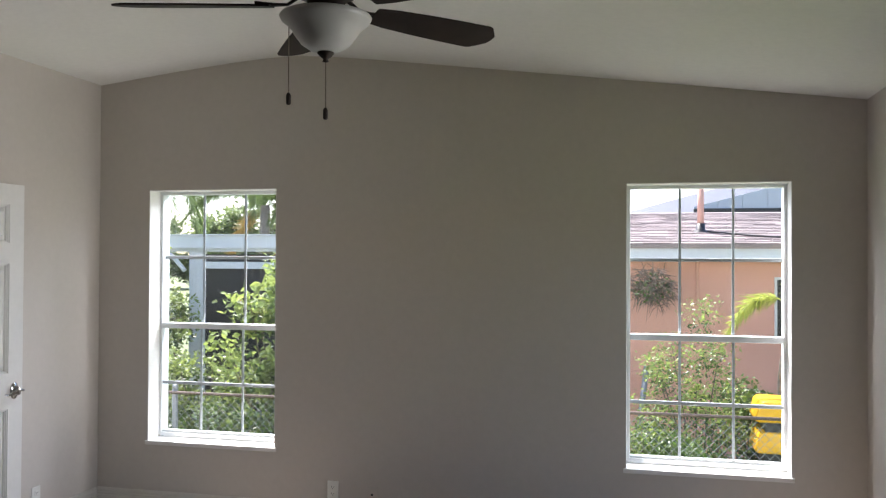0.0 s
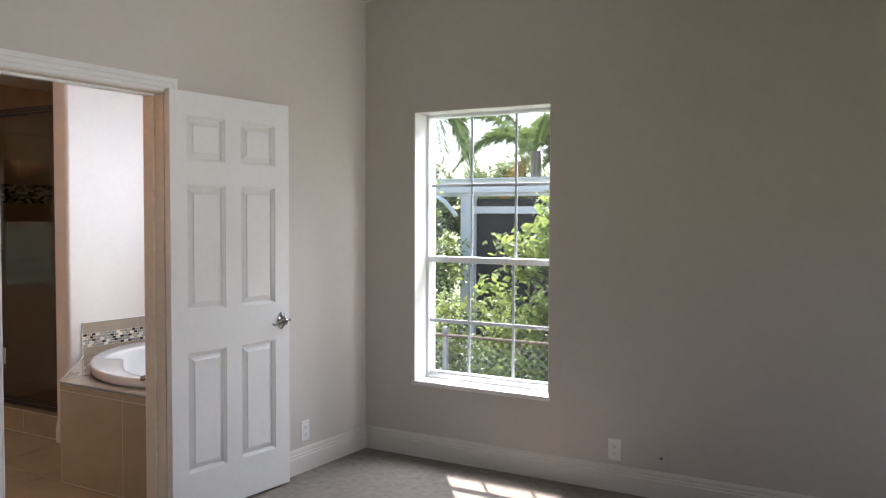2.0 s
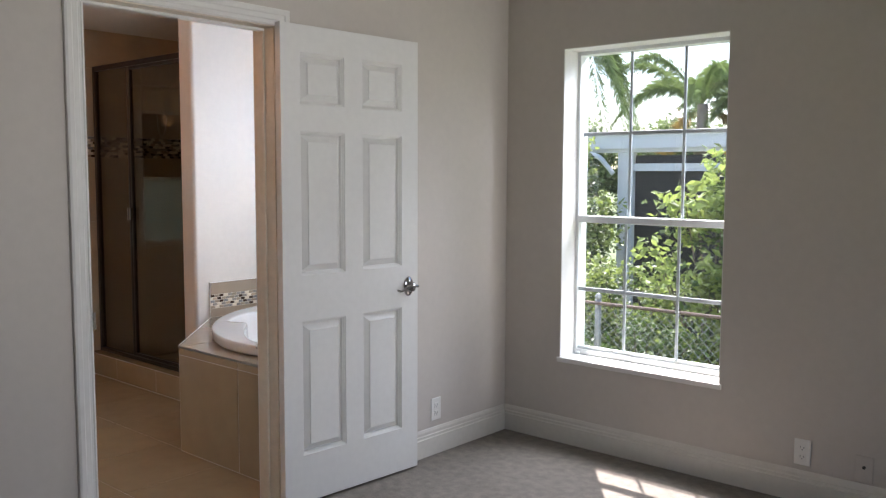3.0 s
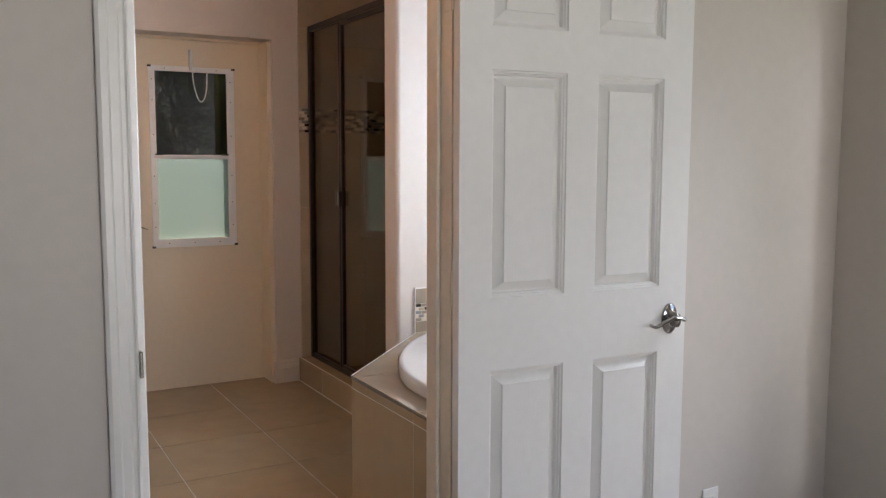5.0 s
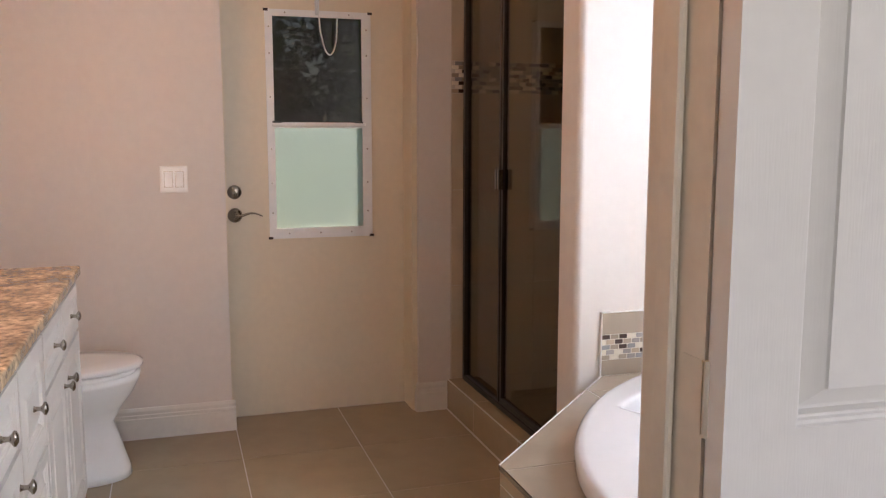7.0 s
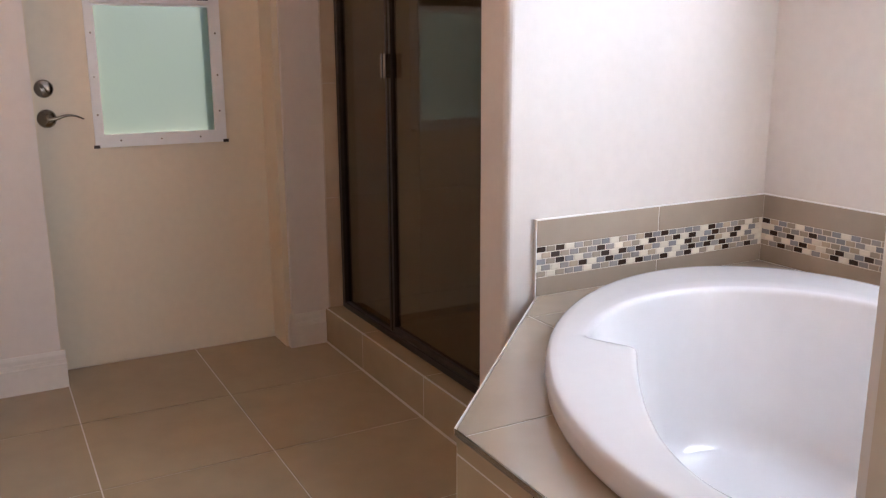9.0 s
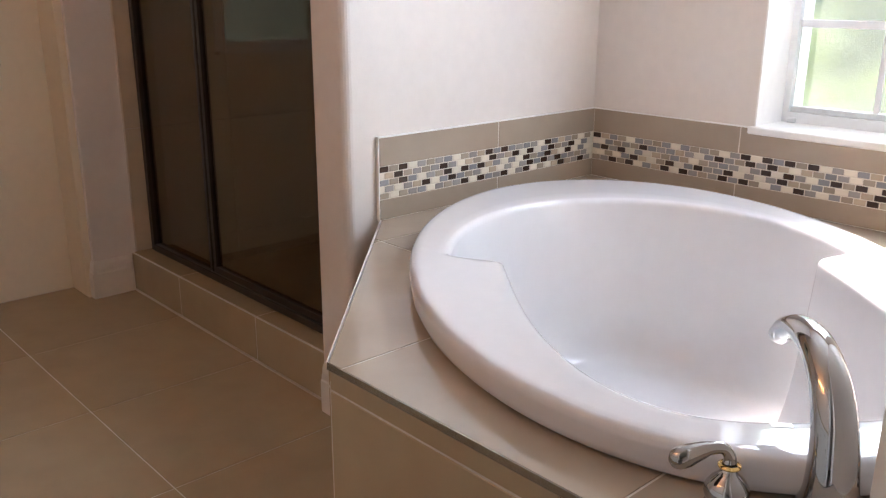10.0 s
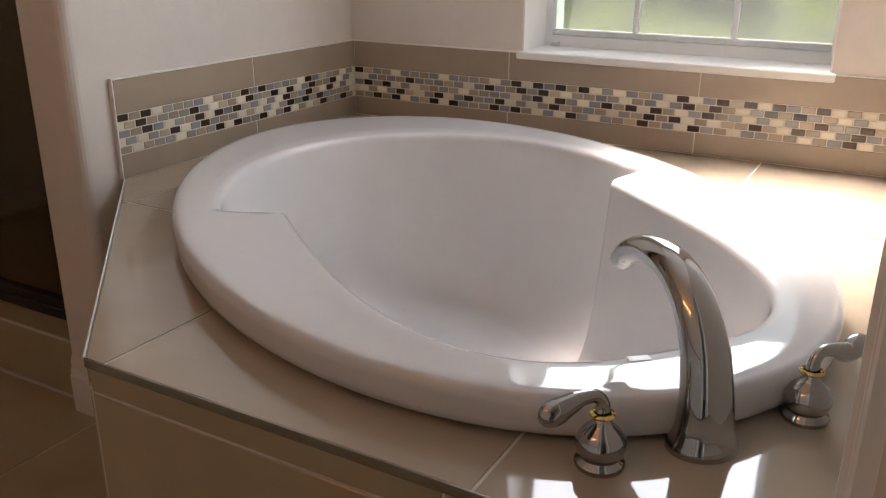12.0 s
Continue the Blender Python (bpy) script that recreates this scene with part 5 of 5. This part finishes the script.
part("gutter", tube(smooth_path([(-1.05, -0.10, 2.47), (-0.75, -0.10, 2.44), (-0.60, -0.08, 2.30), (-0.52, -0.06, 2.20)], 5), 0.035, 8), FASCIA, patio, "white gutter pipe", True)

# planting
shrub((-3.72, 9.0, GZ), 2.85, 0.66, 46, 3800, 0.09, LEAF, 1, "bright green shrub with large leaves behind the fence", inner=0.2)
shrub((-4.75, 9.3, GZ), 1.70, 0.72, 34, 4600, 0.055, LEAF, 2, "airy green leafy shrub behind the fence", inner=0.4)
shrub((-5.75, 9.2, GZ), 1.75, 0.8, 36, 5200, 0.055, LEAF, 3, "airy green leafy shrub behind the fence", inner=0.4)
shrub((-4.3, 8.65, GZ), 1.0, 0.9, 28, 3600, 0.05, LEAF_DARK, 4, "dark green low shrub behind the fence", inner=0.6)
shrub((-2.95, 9.2, GZ), 1.9, 0.6, 24, 3800, 0.055, LEAF, 14, "green leafy shrub behind the fence", inner=0.4)
shrub((-6.62, 11.3, GZ), 2.95, 0.55, 34, 4200, 0.07, LEAF, 16, "tall green shrub before the patio", inner=0.35)
shrub((-6.9, 10.3, GZ), 2.0, 0.75, 30, 3200, 0.08, LEAF, 15, "green leafy shrub before the patio", inner=0.25)
shrub((0.60, 9.3, GZ), 2.15, 0.56, 54, 7000, 0.040, LEAF, 5, "thin leafy shrub in front of the pink house", inner=0.3)
shrub((0.05, 8.75, GZ), 1.15, 0.5, 24, 4800, 0.042, LEAF, 6, "low green shrub at the fence")
shrub((0.42, 8.6, GZ), 0.95, 0.40, 24, 4800, 0.042, LEAF_DARK, 7, "low dark shrub at the fence")
shrub((-0.55, 9.2, GZ), 1.55, 0.45, 22, 3200, 0.045, LEAF, 8, "leafy shrub in front of the pink house")
shrub((1.15, 9.7, GZ), 1.55, 0.45, 18, 2200, 0.055, LEAF_DARK, 9, "thin dark shrub beside the palm")
for k in range(11):
    shrub((-41.0 + 2.4 * k, 59 + 4 * (k * 0.618 % 1), GZ), 6.3 + 0.9 * (k * 0.382 % 1), 2.3, 44, 5200, 0.34, LEAF_FAR, 20 + k, "rounded green tree in the distance", "distant trees", 0.35)
shrub((-0.7, 27, GZ), 5.3, 0.8, 40, 5200, 0.17, LEAF_FAR, 30, "rounded green tree in the distance", "distant trees", 0.35)
shrub((-8.3, 11.4, GZ), 2.8, 0.8, 34, 5000, 0.08, LEAF_PALM, 31, "tall green shrub beside the patio")
palm((-7.25, 16.2, GZ), 3.45, 0.11, 14, 1.55, 0.22, LEAF_PALM, 41, "palm tree with arching green fronds", dry=2, width=0.013, plume=True)
palm((-6.5, 17.0, GZ), 3.4, 0.11, 14, 1.35, 0.22, LEAF_PALM, 42, "palm tree with dense dark fronds", dry=2, width=0.013, plume=True)
palm((-9.3, 14.8, GZ), 4.9, 0.14, 17, 1.5, 0.30, LEAF_PALM, 43, "tall palm tree with hanging fronds", width=0.013, sag=2.1, plume=True)
palm((1.47, 9.6, GZ), 2.02, 0.03, 6, 0.60, 0.16, LEAF_LIME, 44, "young palm with a pinkish stem and lime fronds", width=0.010, plume=True)
# foliage that the outer door and the bathroom window look on
for k, (x, y, h, w) in enumerate(((-8.2, 3.6, 3.6, 0.9), (-8.2, 4.7, 3.4, 0.9), (-8.4, 2.7, 3.2, 0.9), (-9.8, 4.2, 4.6, 1.3), (-9.9, 2.9, 4.4, 1.2), (-9.6, 5.6, 4.2, 1.2))):
    shrub((x, y, GZ), h, w, 60, 7000, 0.085, LEAF if k == 1 else LEAF_DARK, 51 + k, "dense leafy shrub outside the bathroom door", "shrubs by the house")

# dry air plant in a wire basket under the eave
nest = thing("hanging_basket", "dry tangled plant in a hanging basket under the eave", "hanging basket", (0.20, 10.75, 1.33))
rg = random.Random(3)
tw = []
for k in range(420):
    d = Vector((rg.gauss(0, 1), rg.gauss(0, 1), rg.gauss(0, 1.0))).normalized()
    e = Vector((rg.gauss(0, 1), rg.gauss(0, 1), rg.gauss(0, 0.8))).normalized()
    a = d * 0.25 * rg.random() ** 0.4
    a.z *= 0.95
    tw.append(tube([a, a + e * 0.08, a + e * 0.14 + d * 0.02 - Vector((0, 0, 0.03))], [0.0042, 0.0036, 0.002], 4))
tagged(part("twigs", merge(*tw), TWIG, nest), kind="stuff")
rg2 = np.random.default_rng(12)
tagged(part("leaves", scatter_leaves(rg2, [(0, 0, -0.02)], 0.26, 260, 0.05), LEAF_DARK, nest), kind="stuff")
part("wire", tube([(0, 0, 0.1), (0, 0.0, 0.345)], 0.004, 6), GALV, nest)

# upturned yellow plastic boats behind the fence
for z, x in ((0.125, 1.10), (-0.165, 1.10)):
    kb = bmesh.new()
    pr = [(0.03, 0.0), (0.0, 0.03), (0.05, 0.18), (0.09, 0.20), (1.5, 0.20), (1.5, 0.0)]
    ends = [[kb.verts.new((px, py * (0.86 if i in (0, 4) else 1.0), pz)) for i, (px, pz) in enumerate(pr)] for py in (0.0, 0.5)]
    for i in range(6):
        kb.faces.new((ends[0][i], ends[0][(i + 1) % 6], ends[1][(i + 1) % 6], ends[1][i]))
    kb.faces.new(ends[0]), kb.faces.new(ends[1])
    bmesh.ops.bevel(kb, geom=kb.edges[:], offset=0.02, segments=2, affect="EDGES", profile=0.5)
    yb = tagged(part("plastic_trough", moved(kb, Matrix.Translation((x, 8.95, z))), YELLOW, None, "", True), "upturned yellow plastic trough stacked behind the fence", "trough", "yellow troughs")
pole = tagged(part("pole", tube([(-0.02, 10.2, GZ), (0.13, 10.35, 0.46)], 0.032, 10), GALV, None, "", True), "grey pole leaning by the pink wall", "pole")
rack = tagged(part("rack", boxes((1.2, 2.6, 8.98, 9.42, GZ, -0.166), (1.2, 2.6, 8.98, 9.42, 0.036, 0.124)), BLACK), "black plastic rack under the yellow troughs", "rack")
